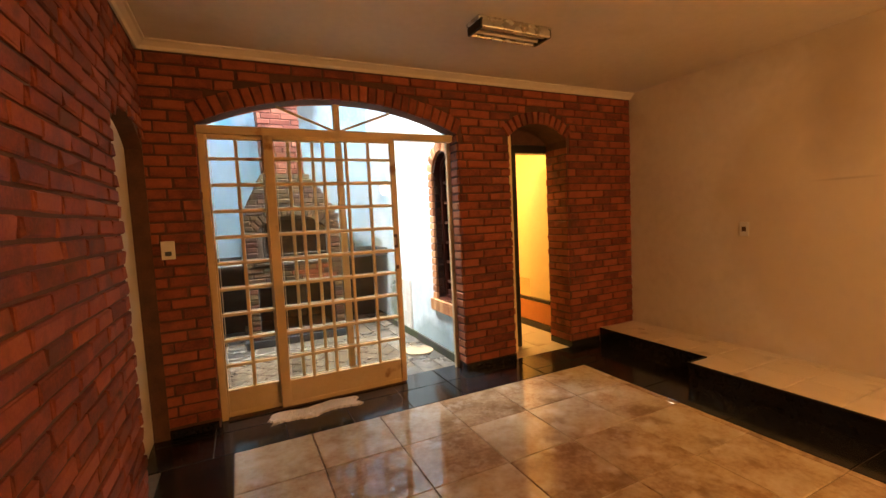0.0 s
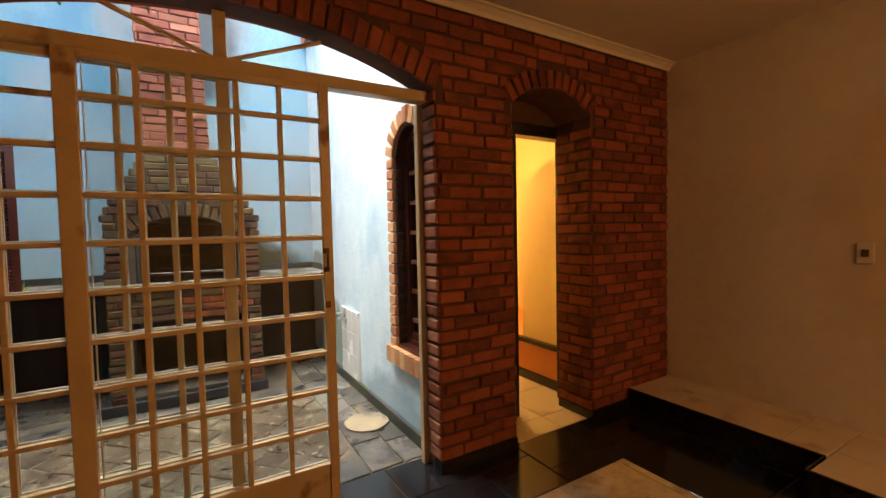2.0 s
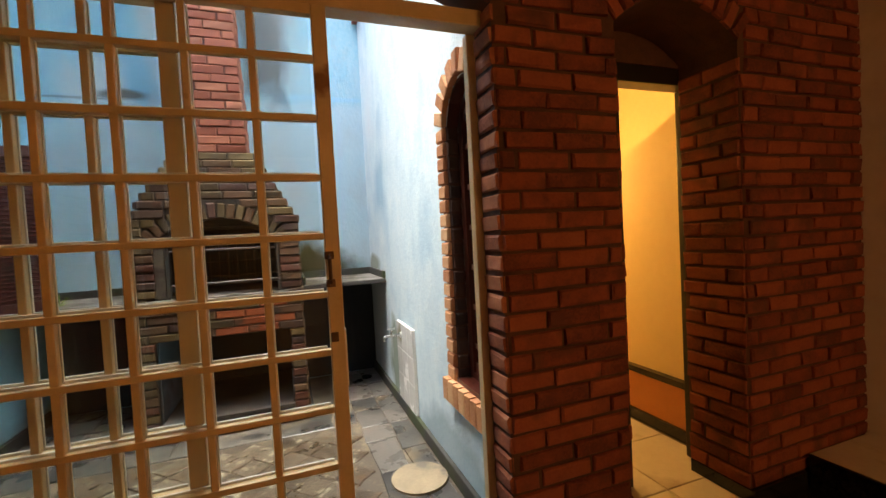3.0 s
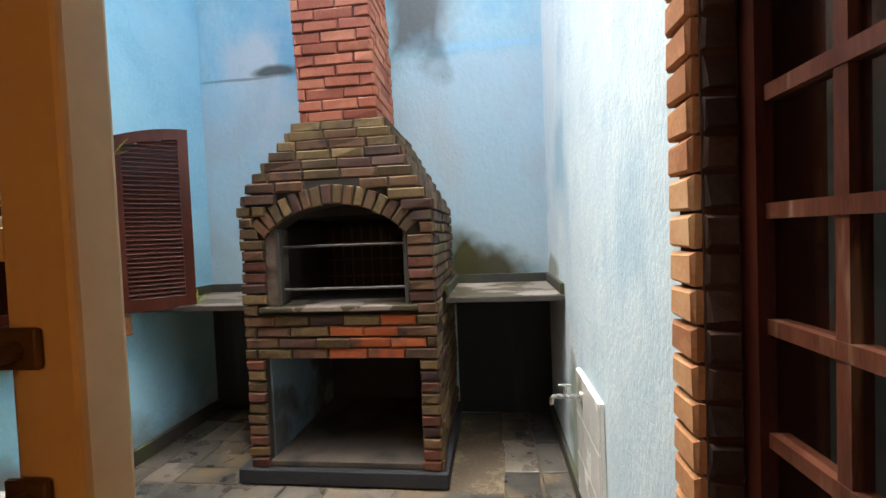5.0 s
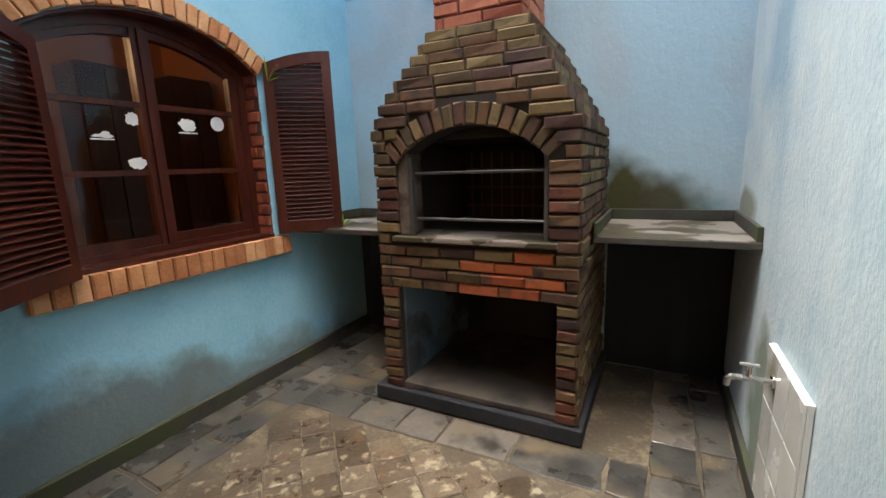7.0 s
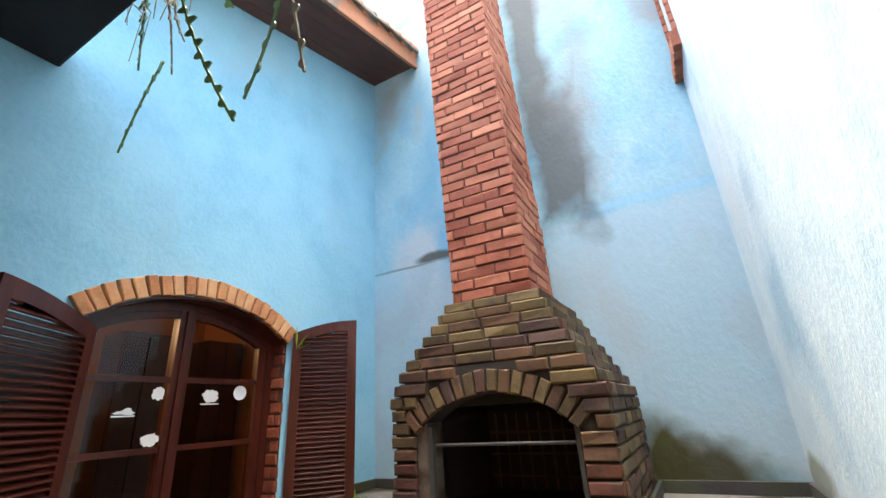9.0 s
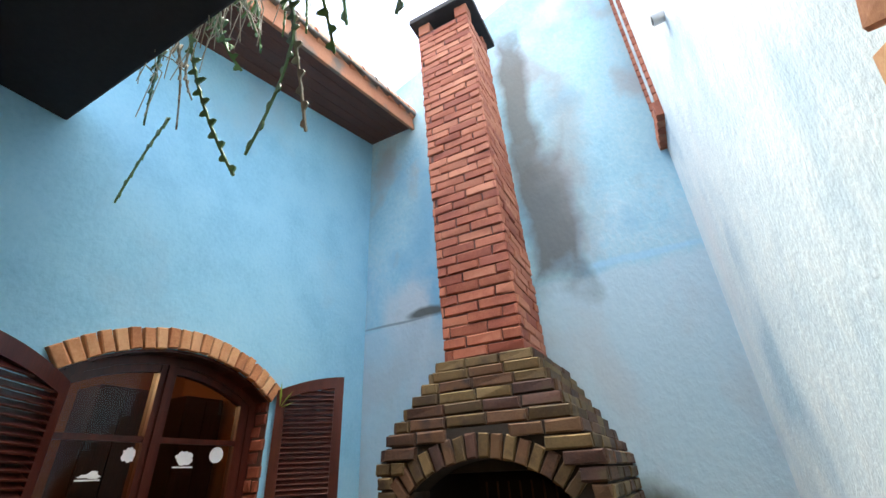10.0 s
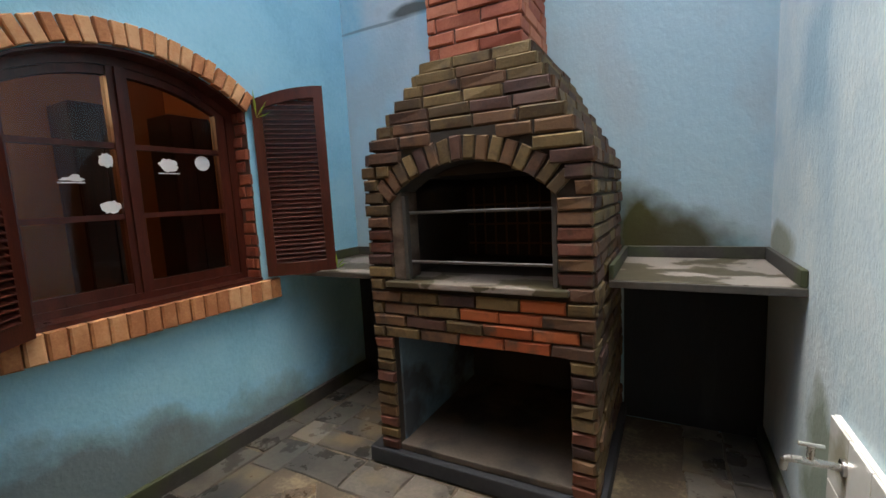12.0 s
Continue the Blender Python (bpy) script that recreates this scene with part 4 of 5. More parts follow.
# ---- windows ----
def arched_sash(parent, op, place, depth0, cols, bars, mat="wood", frame_w=0.055, mid=None, stile=0.0, bar_mat=None):
    """Frame, mullion, bars and panes that fill an arched opening; place(u, d, z)."""
    a, b, zb, sp, ri = op
    f = frame_w

    def prism(name, u0, u1, z0, zt, d0, d1, m=mat, lab="", shadow=True):
        n = 8 if ri else 1
        bm = bmesh.new()
        for i in range(n):
            p, q = u0 + (u1 - u0) * i / n, u0 + (u1 - u0) * (i + 1) / n
            lo = [z0(p) if callable(z0) else z0, z0(q) if callable(z0) else z0]
            hi = [zt(p) if callable(zt) else zt, zt(q) if callable(zt) else zt]
            v = [bm.verts.new(place(*w)) for w in ((p, d0, lo[0]), (q, d0, lo[1]), (q, d0, hi[1]), (p, d0, hi[0]), (p, d1, lo[0]), (q, d1, lo[1]), (q, d1, hi[1]), (p, d1, hi[0]))]
            for k in ((0, 1, 2, 3), (7, 6, 5, 4), (0, 4, 5, 1), (3, 2, 6, 7), (0, 3, 7, 4), (1, 5, 6, 2)):
                bm.faces.new([v[w] for w in k])
        clean(bm)
        ob = part(name, bm, m, parent, lab)
        ob.visible_shadow = shadow
        return ob
    head = lambda u: arch_z(op, min(max(u, a), b)) - 0.001
    inner = lambda u: head(u) - f
    d = depth0
    prism("window_frame", a + 0.001, a + f, zb, inner, d, d + 0.07)
    prism("window_frame", b - f, b - 0.001, zb, inner, d, d + 0.07)
    prism("window_frame", a + 0.001, b - 0.001, inner, head, d, d + 0.07)
    prism("window_frame", a + f, b - f, zb, zb + f, d, d + 0.07)
    prism("lining", a + 0.001, b - 0.001, lambda u: head(u) - 0.012, head, 0.002, d - 0.001)
    prism("window_sill", a + 0.001, b - 0.001, zb + 0.001, zb + 0.022, -0.012, d - 0.001)
    mids = [(a + f, b - f)]
    if mid:
        prism("mullion", mid - 0.042, mid + 0.042, zb + f, inner, d + 0.004, d + 0.062)
        prism("meeting_strip", mid - 0.014, mid + 0.014, zb + f, lambda u: inner(u) - 0.004, d - 0.012, d + 0.003)
        mids = [(a + f, mid - 0.042), (mid + 0.042, b - f)]
    for u0, u1 in mids:
        if stile:
            if u0 == a + f:
                prism("sash_stile", u0, u0 + stile, zb + f, inner, d + 0.010, d + 0.052)
                u0 += stile
            if u1 == b - f:
                prism("sash_stile", u1 - stile, u1, zb + f, inner, d + 0.010, d + 0.052)
                u1 -= stile
        prism("sash_rail", u0, u1, zb + f, zb + f + 0.05, d + 0.012, d + 0.05)
        prism("sash_rail", u0, u1, lambda u: inner(u) - 0.04, inner, d + 0.012, d + 0.05)
        for z in bars:
            prism("glazing_bar", u0, u1, z - 0.013, z + 0.013, d + 0.014, d + 0.046, bar_mat or mat)
        w = (u1 - u0) / cols
        for i in range(1, cols):
            prism("glazing_bar", u0 + i * w - 0.012, u0 + i * w + 0.012, zb + f + 0.05, lambda u: inner(u) - 0.04, d + 0.016, d + 0.044, bar_mat or mat)
        prism("pane", u0, u1, zb + f, inner, d + 0.028, d + 0.031, "window_glass", "", False)


left_place = lambda u, d, z: (XL - d, u, z)
right_place = lambda u, d, z: (XR + d, u, z)
window_1 = thing("window_1", "dark red wooden arched casement window with glass panes", "window", kind="structure")
arched_sash(window_1, LWIN, left_place, 0.10, 1, (1.288, 1.612), mid=1.452, stile=0.055)
window_2 = thing("window_2", "narrow dark wooden arched window in the pale blue wall", "window", kind="structure")
arched_sash(window_2, RWIN, right_place, 0.06, 2, (0.70, 0.895, 1.09, 1.285, 1.48, 1.675), frame_w=0.05, bar_mat="worn_wood")
# Dark linings added over the pale reveal: the dim inside put into colour.
for y0, y1 in ((RWIN[0] + 0.001, RWIN[0] + 0.008), (RWIN[1] - 0.008, RWIN[1] - 0.001)):
    part("lining", boxes((XR + 0.131, XR + 0.199, y0, y1, RWIN[2], RWIN[3])), "wood", window_2)
for y0, y1 in ((RWIN[0] - 0.09, RWIN[0] + 0.004), (RWIN[1] - 0.004, RWIN[1] + 0.09)):
    part("mortar_bed", boxes((XR - 0.004, XR + 0.058, y0, y1, RWIN[2], RWIN[3])), "mortar", window_2)
window_3 = thing("window_3", "tall narrow high window with brick edging", "window", kind="structure")
arched_sash(window_3, SWIN, right_place, 0.05, 1, (3.75, 4.05, 4.35, 4.65, 4.95, 5.25), mat="white_plastic", frame_w=0.03)

# stickers on the window glass: y, z, half width, half height, outline (0 disc, 1 torn blot, 2 blot with a bar under it)
for y, z, w, h, kind in ((1.375, 1.545, 0.036, 0.036, 1), (1.234, 1.458, 0.050, 0.026, 3), (1.366, 1.335, 0.052, 0.034, 2), (1.648, 1.535, 0.056, 0.038, 2), (1.829, 1.551, 0.042, 0.040, 0)):
    bm = bmesh.new()
    if kind == 0:
        ring = [(math.cos(a) * w, math.sin(a) * h) for a in (k * math.tau / 28 for k in range(28))]
    else:
        rnd = random.Random(int(y * 1000))
        ring = [(math.cos(a) * w * q, math.sin(a) * h * q) for a, q in ((k * math.tau / 22, rnd.uniform(0.72, 1.0)) for k in range(22))]
        if kind == 3:
            ring = [(x, max(v, -0.3 * h) * (1.0 if x > 0 else 0.5)) for x, v in ring]
    lower, upper = [[bm.verts.new((x, v, q)) for x, v in ring] for q in (0, 0.0012)]
    bm.faces.new(lower[::-1]), bm.faces.new(upper)
    for k in range(len(ring)):
        n = (k + 1) % len(ring)
        bm.faces.new((lower[k], lower[n], upper[n], upper[k]))
    if kind == 2:
        box(bm, -w * 0.95, w * 0.95, -h * 1.2, -h * 1.03, 0, 0.0012)
    elif kind == 3:
        box(bm, -w, w * 0.95, -h * 0.62, -h * 0.38, 0, 0.0016)
    bmesh.ops.transform(bm, matrix=pose(0, 0, 0, 90, 0, 90), verts=bm.verts)
    st = part("sticker", bm, "sticker")
    st.location = (XL - 0.1275, y, z)
    tagged(st, "round white sticker on the window glass" if kind == 0 else "torn white sticker on the window glass", "sticker", "stickers on the window")


# ---- shutters ----
def shutter(name, hinge, angle, w, z0, sp, z1, flip):
    """Louvred shutter with an arched top; local x from the hinge outwards."""
    ob = thing(name, "open dark red louvred wooden shutter with curved top", "shutter", hinge, group="window shutters")
    ob.rotation_euler = (0, 0, radians(angle))
    t = 0.035

    def top(x):
        f = x / w
        return sp + (z1 - sp) * (1 - (1 - f) ** 2)

    def strip(nm, x0, x1, lo, hi, y0=0.0, y1=t):
        bm = bmesh.new()
        n = 8
        for i in range(n):
            p, q2 = x0 + (x1 - x0) * i / n, x0 + (x1 - x0) * (i + 1) / n
            v = [bm.verts.new(c) for c in ((p, y0, lo(p)), (q2, y0, lo(q2)), (q2, y0, hi(q2)), (p, y0, hi(p)), (p, y1, lo(p)), (q2, y1, lo(q2)), (q2, y1, hi(q2)), (p, y1, hi(p)))]
            for k in ((0, 1, 2, 3), (7, 6, 5, 4), (0, 4, 5, 1), (3, 2, 6, 7), (0, 3, 7, 4), (1, 5, 6, 2)):
                bm.faces.new([v[j] for j in k])
        clean(bm)
        return part(nm, bm, "wood", ob)
    k = 0.055
    strip("stile", 0, k, lambda x: z0, top)
    strip("stile", w - k, w, lambda x: z0, top)
    strip("rail", k, w - k, lambda x: z0, lambda x: z0 + 0.075)
    strip("rail", k, w - k, lambda x: top(x) - 0.065, top)
    z = z0 + 0.085
    while z < top(w - k) - 0.05:
        lo = k
        while lo < w - k - 0.05 and top(lo) - 0.055 < z + 0.004:
            lo += 0.01
        bm = bmesh.new()
        box(bm, lo, w - k, -0.006, 0.040, -0.0035, 0.0035, m=Matrix.Translation((0, 0.002, z)) @ pose(0, 0.016, 0, 0, 0, 0) @ pose(0, 0, 0, 38 if not flip else -38, 0, 0) @ pose(0, -0.016, 0))
        part("slat", bm, "wood", ob)
        z += 0.027
    return ob


shutter("shutter", (XL + 0.035, 2.05, 0), 44, 0.395, 0.885, 1.90, 1.985, False)
shutter("shutter", (XL + 0.03, 0.96, 0), -52, 0.52, 0.86, 1.79, 1.87, True)

# leaf sprigs caught on the shutter hinges
def sprig(at, s, mat="lime_leaf"):
    bm = bmesh.new()
    for a, l in ((20, 1.0), (-35, 0.8), (70, 0.6)):
        m = Matrix.Translation(at) @ pose(0, 0, 0, a, 0, a * 2)
        v = [bm.verts.new(m @ Vector(c)) for c in ((0, 0, 0), (0.007, 0.004, s * l * 0.5), (0, 0.008, s * l), (-0.007, 0.004, s * l * 0.5), (0, -0.003, s * l * 0.5))]
        for f in ((0, 1, 2), (0, 2, 3), (0, 4, 1), (4, 2, 1), (0, 3, 4), (4, 3, 2)):
            bm.faces.new([v[i] for i in f])
    return tagged(part("leaf_sprig", bm, mat), "small bright green leaf sprig tucked at the shutter", "leaf")


sprig((XL + 0.06, 2.06, 1.80), 0.15)
sprig((-2.13, 2.33, 0.902), 0.10)

# ---- tap and tile panel ----
panel = thing("tile_panel", "white glazed tile splash panel on the wall", "tile panel", (XR, 1.65, 0))
part("backing", boxes((-0.018, -0.002, -0.215, 0.215, 0.05, 0.63), bev=0.003), "white_tile", panel)
PAVE2 = []
for i in range(3):
    for j in range(3):
        part("tile", boxes((-0.026, -0.0185, -0.213 + i * 0.143, -0.073 + i * 0.143 - 0.002, 0.052 + j * 0.193, 0.052 + j * 0.193 + 0.19), bev=0.002), "white_tile", panel)
tap = thing("tap", "dull chrome wall tap with cross handle", "tap", (XR - 0.027, 1.73, 0.545))
part("flange", rod(bmesh.new(), (0, 0, 0), (-0.008, 0, 0), 0.022, 16), "chrome", tap)
part("spout", tube(bmesh.new(), [(0, 0, 0), (-0.11, 0, 0), (-0.125, 0, -0.006), (-0.128, 0, -0.035)], 0.010, 10), "chrome", tap)
part("valve", rod(bmesh.new(), (-0.07, 0, 0), (-0.07, 0, 0.045), 0.009, 10), "chrome", tap)
part("handle", tube(bmesh.new(), [(-0.098, 0, 0.048), (-0.042, 0, 0.048)], 0.006, 8), "chrome", tap)
lid = part("drain_lid", rod(bmesh.new(), (0, 0, 0), (0, 0, 0.016), 0.15, 32), "moss_lid")
lid.location = (-0.06, 0.86, FZ - 0.004)
tagged(lid, "round sandy concrete inspection lid in the paving", "drain lid")
pipe = thing("overflow_pipe", "white plastic pipe stub out of the high wall", "pipe", (XR, 1.68, 3.17))
bm = bmesh.new()
rod(bm, (0, 0, 0), (-0.05, 0, -0.004), 0.028, 18)
part("tube", bm, "pvc", pipe)
part("bore", rod(bmesh.new(), (-0.048, 0, -0.004), (-0.0515, 0, -0.004), 0.022, 18), "dark_plastic", pipe)

# ---- fishbone cactus hanging from the slab ----
def cactus_stem(pts3, seed=0, w=0.042):
    """A flat zigzag stem with blunt teeth, along a curve through three points."""
    rnd = random.Random(seed)
    a, b, c = (Vector(p) for p in pts3)
    n = max(6, int(((b - a).length + (c - b).length) / 0.05))
    pts = [a * (1 - f) * (1 - 2 * f) + b * 4 * f * (1 - f) + c * f * (2 * f - 1) for f in (i / n for i in range(n + 1))]
    bm = bmesh.new()
    tw = rnd.uniform(-0.4, 0.4)
    for i in range(n):
        p, q = pts[i], pts[i + 1]
        d = (q - p).normalized()
        side = d.cross(Vector((math.sin(tw), -math.cos(tw), 0.1))).normalized()
        nor = d.cross(side) * 0.004
        half = w * (1 - 0.5 * i / n) * rnd.uniform(0.85, 1.1)
        s = 1 if i % 2 else -1
        for sg, h in ((s, half), (-s, half * 0.25)):
            ring = [p, p + side * sg * w * 0.10, p.lerp(q, 0.30) + side * sg * w * 0.12, p.lerp(q, 0.42) + side * sg * h * 0.8, p.lerp(q, 0.60) + side * sg * h, p.lerp(q, 0.72) + side * sg * h * 0.7, p.lerp(q, 0.82) + side * sg * w * 0.14, q + side * sg * w * 0.10, q]
            f = [bm.verts.new(v + nor) for v in ring]
            g = [bm.verts.new(v - nor) for v in ring]
            bm.faces.new(f), bm.faces.new(g[::-1])
            k = len(ring)
            for e in range(k):
                bm.faces.new((f[e], g[e], g[(e + 1) % k], f[(e + 1) % k]))
    bmesh.ops.remove_doubles(bm, verts=bm.verts, dist=0.002)
    return bm


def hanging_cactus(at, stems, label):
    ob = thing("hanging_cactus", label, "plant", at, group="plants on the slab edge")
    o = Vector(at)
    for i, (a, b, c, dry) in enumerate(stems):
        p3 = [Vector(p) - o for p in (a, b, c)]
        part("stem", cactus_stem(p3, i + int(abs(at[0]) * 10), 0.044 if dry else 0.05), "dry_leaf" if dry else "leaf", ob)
    bm = bmesh.new()
    rnd = random.Random(int(abs(at[0]) * 100))
    for i in range(44):
        a = Vector((rnd.uniform(-0.3, 0.3), rnd.uniform(-0.1, 0.05), rnd.uniform(-0.02, 0.05)))
        m = a + Vector((rnd.uniform(-0.06, 0.06), 0.05, rnd.uniform(-0.04, 0.05)))
        b = m + Vector((rnd.uniform(-0.1, 0.1), rnd.uniform(-0.02, 0.05), rnd.uniform(-0.22, -0.02)))
        rod(bm, a, m, 0.0028, 4)
        rod(bm, m, b, 0.002, 4)
    part("root_tangle", bm, "dry_leaf", ob, "tangle of dry roots and stems")
    return ob


# Stem points lie along rays from the camera, placed to fit its view.
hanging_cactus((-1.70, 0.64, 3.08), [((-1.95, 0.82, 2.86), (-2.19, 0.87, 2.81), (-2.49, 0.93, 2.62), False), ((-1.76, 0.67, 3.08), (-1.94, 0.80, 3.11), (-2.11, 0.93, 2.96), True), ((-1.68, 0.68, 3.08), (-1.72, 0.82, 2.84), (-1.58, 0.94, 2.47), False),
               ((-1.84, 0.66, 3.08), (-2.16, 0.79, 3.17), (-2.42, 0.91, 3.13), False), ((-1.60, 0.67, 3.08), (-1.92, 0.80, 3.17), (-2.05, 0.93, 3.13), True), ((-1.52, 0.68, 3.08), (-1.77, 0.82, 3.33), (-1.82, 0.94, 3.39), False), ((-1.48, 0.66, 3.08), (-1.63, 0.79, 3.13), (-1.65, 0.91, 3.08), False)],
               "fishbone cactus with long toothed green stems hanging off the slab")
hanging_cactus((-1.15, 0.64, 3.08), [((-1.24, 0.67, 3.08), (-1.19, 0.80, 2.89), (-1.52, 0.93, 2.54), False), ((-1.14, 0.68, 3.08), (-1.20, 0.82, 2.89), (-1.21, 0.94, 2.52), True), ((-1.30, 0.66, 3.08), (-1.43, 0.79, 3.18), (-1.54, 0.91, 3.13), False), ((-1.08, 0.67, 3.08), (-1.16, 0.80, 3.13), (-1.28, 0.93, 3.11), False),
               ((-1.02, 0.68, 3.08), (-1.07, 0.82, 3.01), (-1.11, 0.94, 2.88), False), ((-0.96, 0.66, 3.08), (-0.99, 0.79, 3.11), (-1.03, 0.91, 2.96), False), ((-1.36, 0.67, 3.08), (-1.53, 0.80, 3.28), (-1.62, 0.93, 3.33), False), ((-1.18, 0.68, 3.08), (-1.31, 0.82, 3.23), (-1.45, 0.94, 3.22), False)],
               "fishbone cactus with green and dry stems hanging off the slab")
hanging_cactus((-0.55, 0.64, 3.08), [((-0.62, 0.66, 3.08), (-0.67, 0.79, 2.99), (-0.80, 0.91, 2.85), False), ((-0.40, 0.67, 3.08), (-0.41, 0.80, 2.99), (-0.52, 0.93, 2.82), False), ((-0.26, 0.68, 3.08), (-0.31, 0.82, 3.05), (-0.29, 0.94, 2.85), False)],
               "short fishbone cactus stems hanging off the slab")

# ---- room things ----
light = thing("ceiling_light", "unlit aluminium fluorescent ceiling fitting with two tubes", "ceiling light", (-0.05, -0.93, CEIL), group="")
part("backplate", boxes((-0.27, 0.27, -0.075, 0.075, -0.025, -0.001), bev=0.006), "chrome", light)
part("reflector", boxes((-0.25, 0.25, -0.082, -0.062, -0.07, -0.02), (-0.25, 0.25, 0.062, 0.082, -0.07, -0.02), bev=0.008), "chrome", light)
for x in (-0.26, 0.235):
    part("end_cap", boxes((x, x + 0.025, -0.08, 0.08, -0.07, -0.015), bev=0.008), "dark_plastic", light)
for y in (-0.032, 0.032):
    part("tube", rod(bmesh.new(), (-0.235, y, -0.048), (0.235, y, -0.048), 0.013, 12), "white_plastic", light)

sw = thing("light_switch", "ivory double switch plate on the brick wall", "switch", (-2.065, -0.016, 1.215))
part("plate", boxes((-0.038, 0.038, -0.012, 0, -0.058, 0.058), bev=0.004), "white_plastic", sw)
part("rocker", boxes((-0.018, 0.018, -0.017, -0.012, 0.004, 0.03), bev=0.002), "white_plastic", sw)
part("socket", boxes((-0.018, 0.018, -0.0145, -0.012, -0.035, -0.008), bev=0.002), "dark_plastic", sw)
out = thing("wall_socket", "ivory socket plate on the white wall", "socket", (RX, -1.12, 1.125))
part("plate", boxes((-0.010, 0, -0.036, 0.036, -0.058, 0.058), bev=0.004), "white_plastic", out)
part("socket", boxes((-0.013, -0.010, -0.016, 0.016, -0.02, 0.02), bev=0.002), "rust", out)
box2 = thing("open_socket_box", "open black wall box with missing socket plate", "socket", (RX, -2.31, 1.14))
part("rim", boxes((-0.008, 0, -0.026, 0.026, -0.045, 0.045), bev=0.003), "dark_plastic", box2)
part("contact", boxes((-0.012, -0.008, -0.02, 0.02, -0.02, 0.02), bev=0.002), "chrome", box2)

# rag mat in front of the gate
bm = bmesh.new()
nx, ny = 60, 22
grid = []
rnd = random.Random(5)
for j in range(ny + 1):
    row = []
    for i in range(nx + 1):
        u, v = i / nx, j / ny
        x = -1.56 + u * 0.62 + 0.012 * math.sin(v * 9)
        y = -0.17 + v * 0.17 + 0.018 * math.sin(u * 11) + 0.03 * (u - 0.5)
        z = 0.012 + 0.005 * math.sin(u * 110) * math.sin(v * 46) + 0.006 * noise.noise(Vector((u * 9, v * 5, 0)))
        if i in (0, nx) or j in (0, ny):
            z = 0.001
            x += rnd.uniform(-0.012, 0.012)
            y += rnd.uniform(-0.008, 0.008)
        row.append(bm.verts.new((x, y, max(0.001, z))))
    grid.append(row)
for j in range(ny):
    for i in range(nx):
        bm.faces.new((grid[j][i], grid[j][i + 1], grid[j + 1][i + 1], grid[j + 1][i]))
tagged(part("floor_mat", bm, "rug"), "crumpled grey woven rag mat before the gate", "mat")

# ---- bricks, tiles and paving ----
def outside(ops, pad=0.0):
    return lambda u, z: not any(a - pad < u < b + pad and zb - pad < z < arch_z((a, b, zb, sp, ri), min(max(u, a), b)) + pad for a, b, zb, sp, ri in ops)


def ring_free(ops, bands):
    """Wall that is neither opening nor the band of upright bricks over its arch."""
    def f(u, z):
        for (a, b, zb, sp, ri), h in zip(ops, bands):
            if a < u < b and zb < z < arch_z((a, b, zb, sp, ri), u):
                return False
            if h and a - h * 0.3 < u < b + h * 0.3 and sp - 0.02 < z < arch_z((a, b, zb, sp, ri), min(max(u, a), b)) + h + 0.012:
                return False
        return True
    return f


flip = lambda op: (-op[1], -op[0], *op[2:])
front = frame_of((0, 0, 0), (-1, 0, 0), (0, -1, 0))
g, n = flip(GATE), flip(NICHE)
pieces = brick_field(front, -RX + 0.003, -LX - 0.002 + 0.16, 0.062, CEIL - 0.01, ring_free([g, n], [0.12, 0.105]), "brick", seed=2)
pieces += voussoirs(front, g, 30, 0.12, "brick", 0.016)
pieces += voussoirs(front, n, 12, 0.105, "brick", 0.016)
# reveals of the gateway and of the niche
for k in range(28):
    pieces.append((frame_of((0.044, 0.058 + 0.002 * (k % 3), 0.097 + k * 0.07), (0, 1, 0), (-1, 0, 0)) @ pose(0, 0, 0, 0, (k * 7 % 5 - 2) * 0.4, 0), brick_data(0.126, 0.053, 0.016, "reveal_brick", k % 3)))
pieces += brick_field(frame_of((1.21, 0, 0), (0, 1, 0), (-1, 0, 0)), 0.0, 0.29, 0.062, 2.0, lambda u, z: True, "brick", seed=5, length=0.2)
pieces += brick_field(frame_of((0.55, 0, 0), (0, -1, 0), (1, 0, 0)), -0.29, 0.0, 0.0, 2.0, lambda u, z: True, "brick", seed=6, length=0.2)
pieces += brick_field(frame_of((-1.86, 0, 0), (0, -1, 0), (1, 0, 0)), -0.07, 0.006, 0.05, 2.0, lambda u, z: True, "brick", seed=7, length=0.10, proud=0.004)
lay(wall_front, pieces, 300, (0.4, 0, 1.3))
lm = frame_of((LX, 0, 0), (0, -1, 0), (1, 0, 0))
pieces = brick_field(lm, 0.0, 3.6, 0.0, CEIL - 0.01, ring_free([(0.02, 0.77, 0, 1.84, 0.14)], [0]), "brick", seed=8)
lay(wall_room_left, pieces, 300, (LX, -1.5, 1.2))

# barbecue facing
BBQ = ("bbq_brick", "bbq_brick", "bbq_olive", "bbq_olive", "bbq_olive", "bbq_plum")
bfr = frame_of((0, BY + 0.012, dz), (-1, 0, 0), (0, -1, 0))
low_op, fire_op = (-LOW[1], -LOW[0], 0, 0.63, 0), (-FIRE[1], -FIRE[0], 0.885, FIRE[3], FIRE[4])
sill_op = (0.66, 1.525, 0.86, 0.93, 0)
PITCH = 1.35 / 23
piers = [(0.0, -LOW[1], 0.05, 0.63, 0), (-LOW[0], 2.0, 0.05, 0.63, 0), (0.0, -FIRE[1], 0.93, 1.285, 0), (-FIRE[0], 2.0, 0.93, 1.285, 0)]
pieces = brick_field(bfr, -BX1, -BX0, 0.05, 1.40, ring_free([low_op, fire_op, sill_op, *piers], [0, 0.094, 0, 0, 0, 0, 0]), BBQ, seed=11, pitch=PITCH, h=0.049, length=0.19, joint=0.011, proud=0.022)
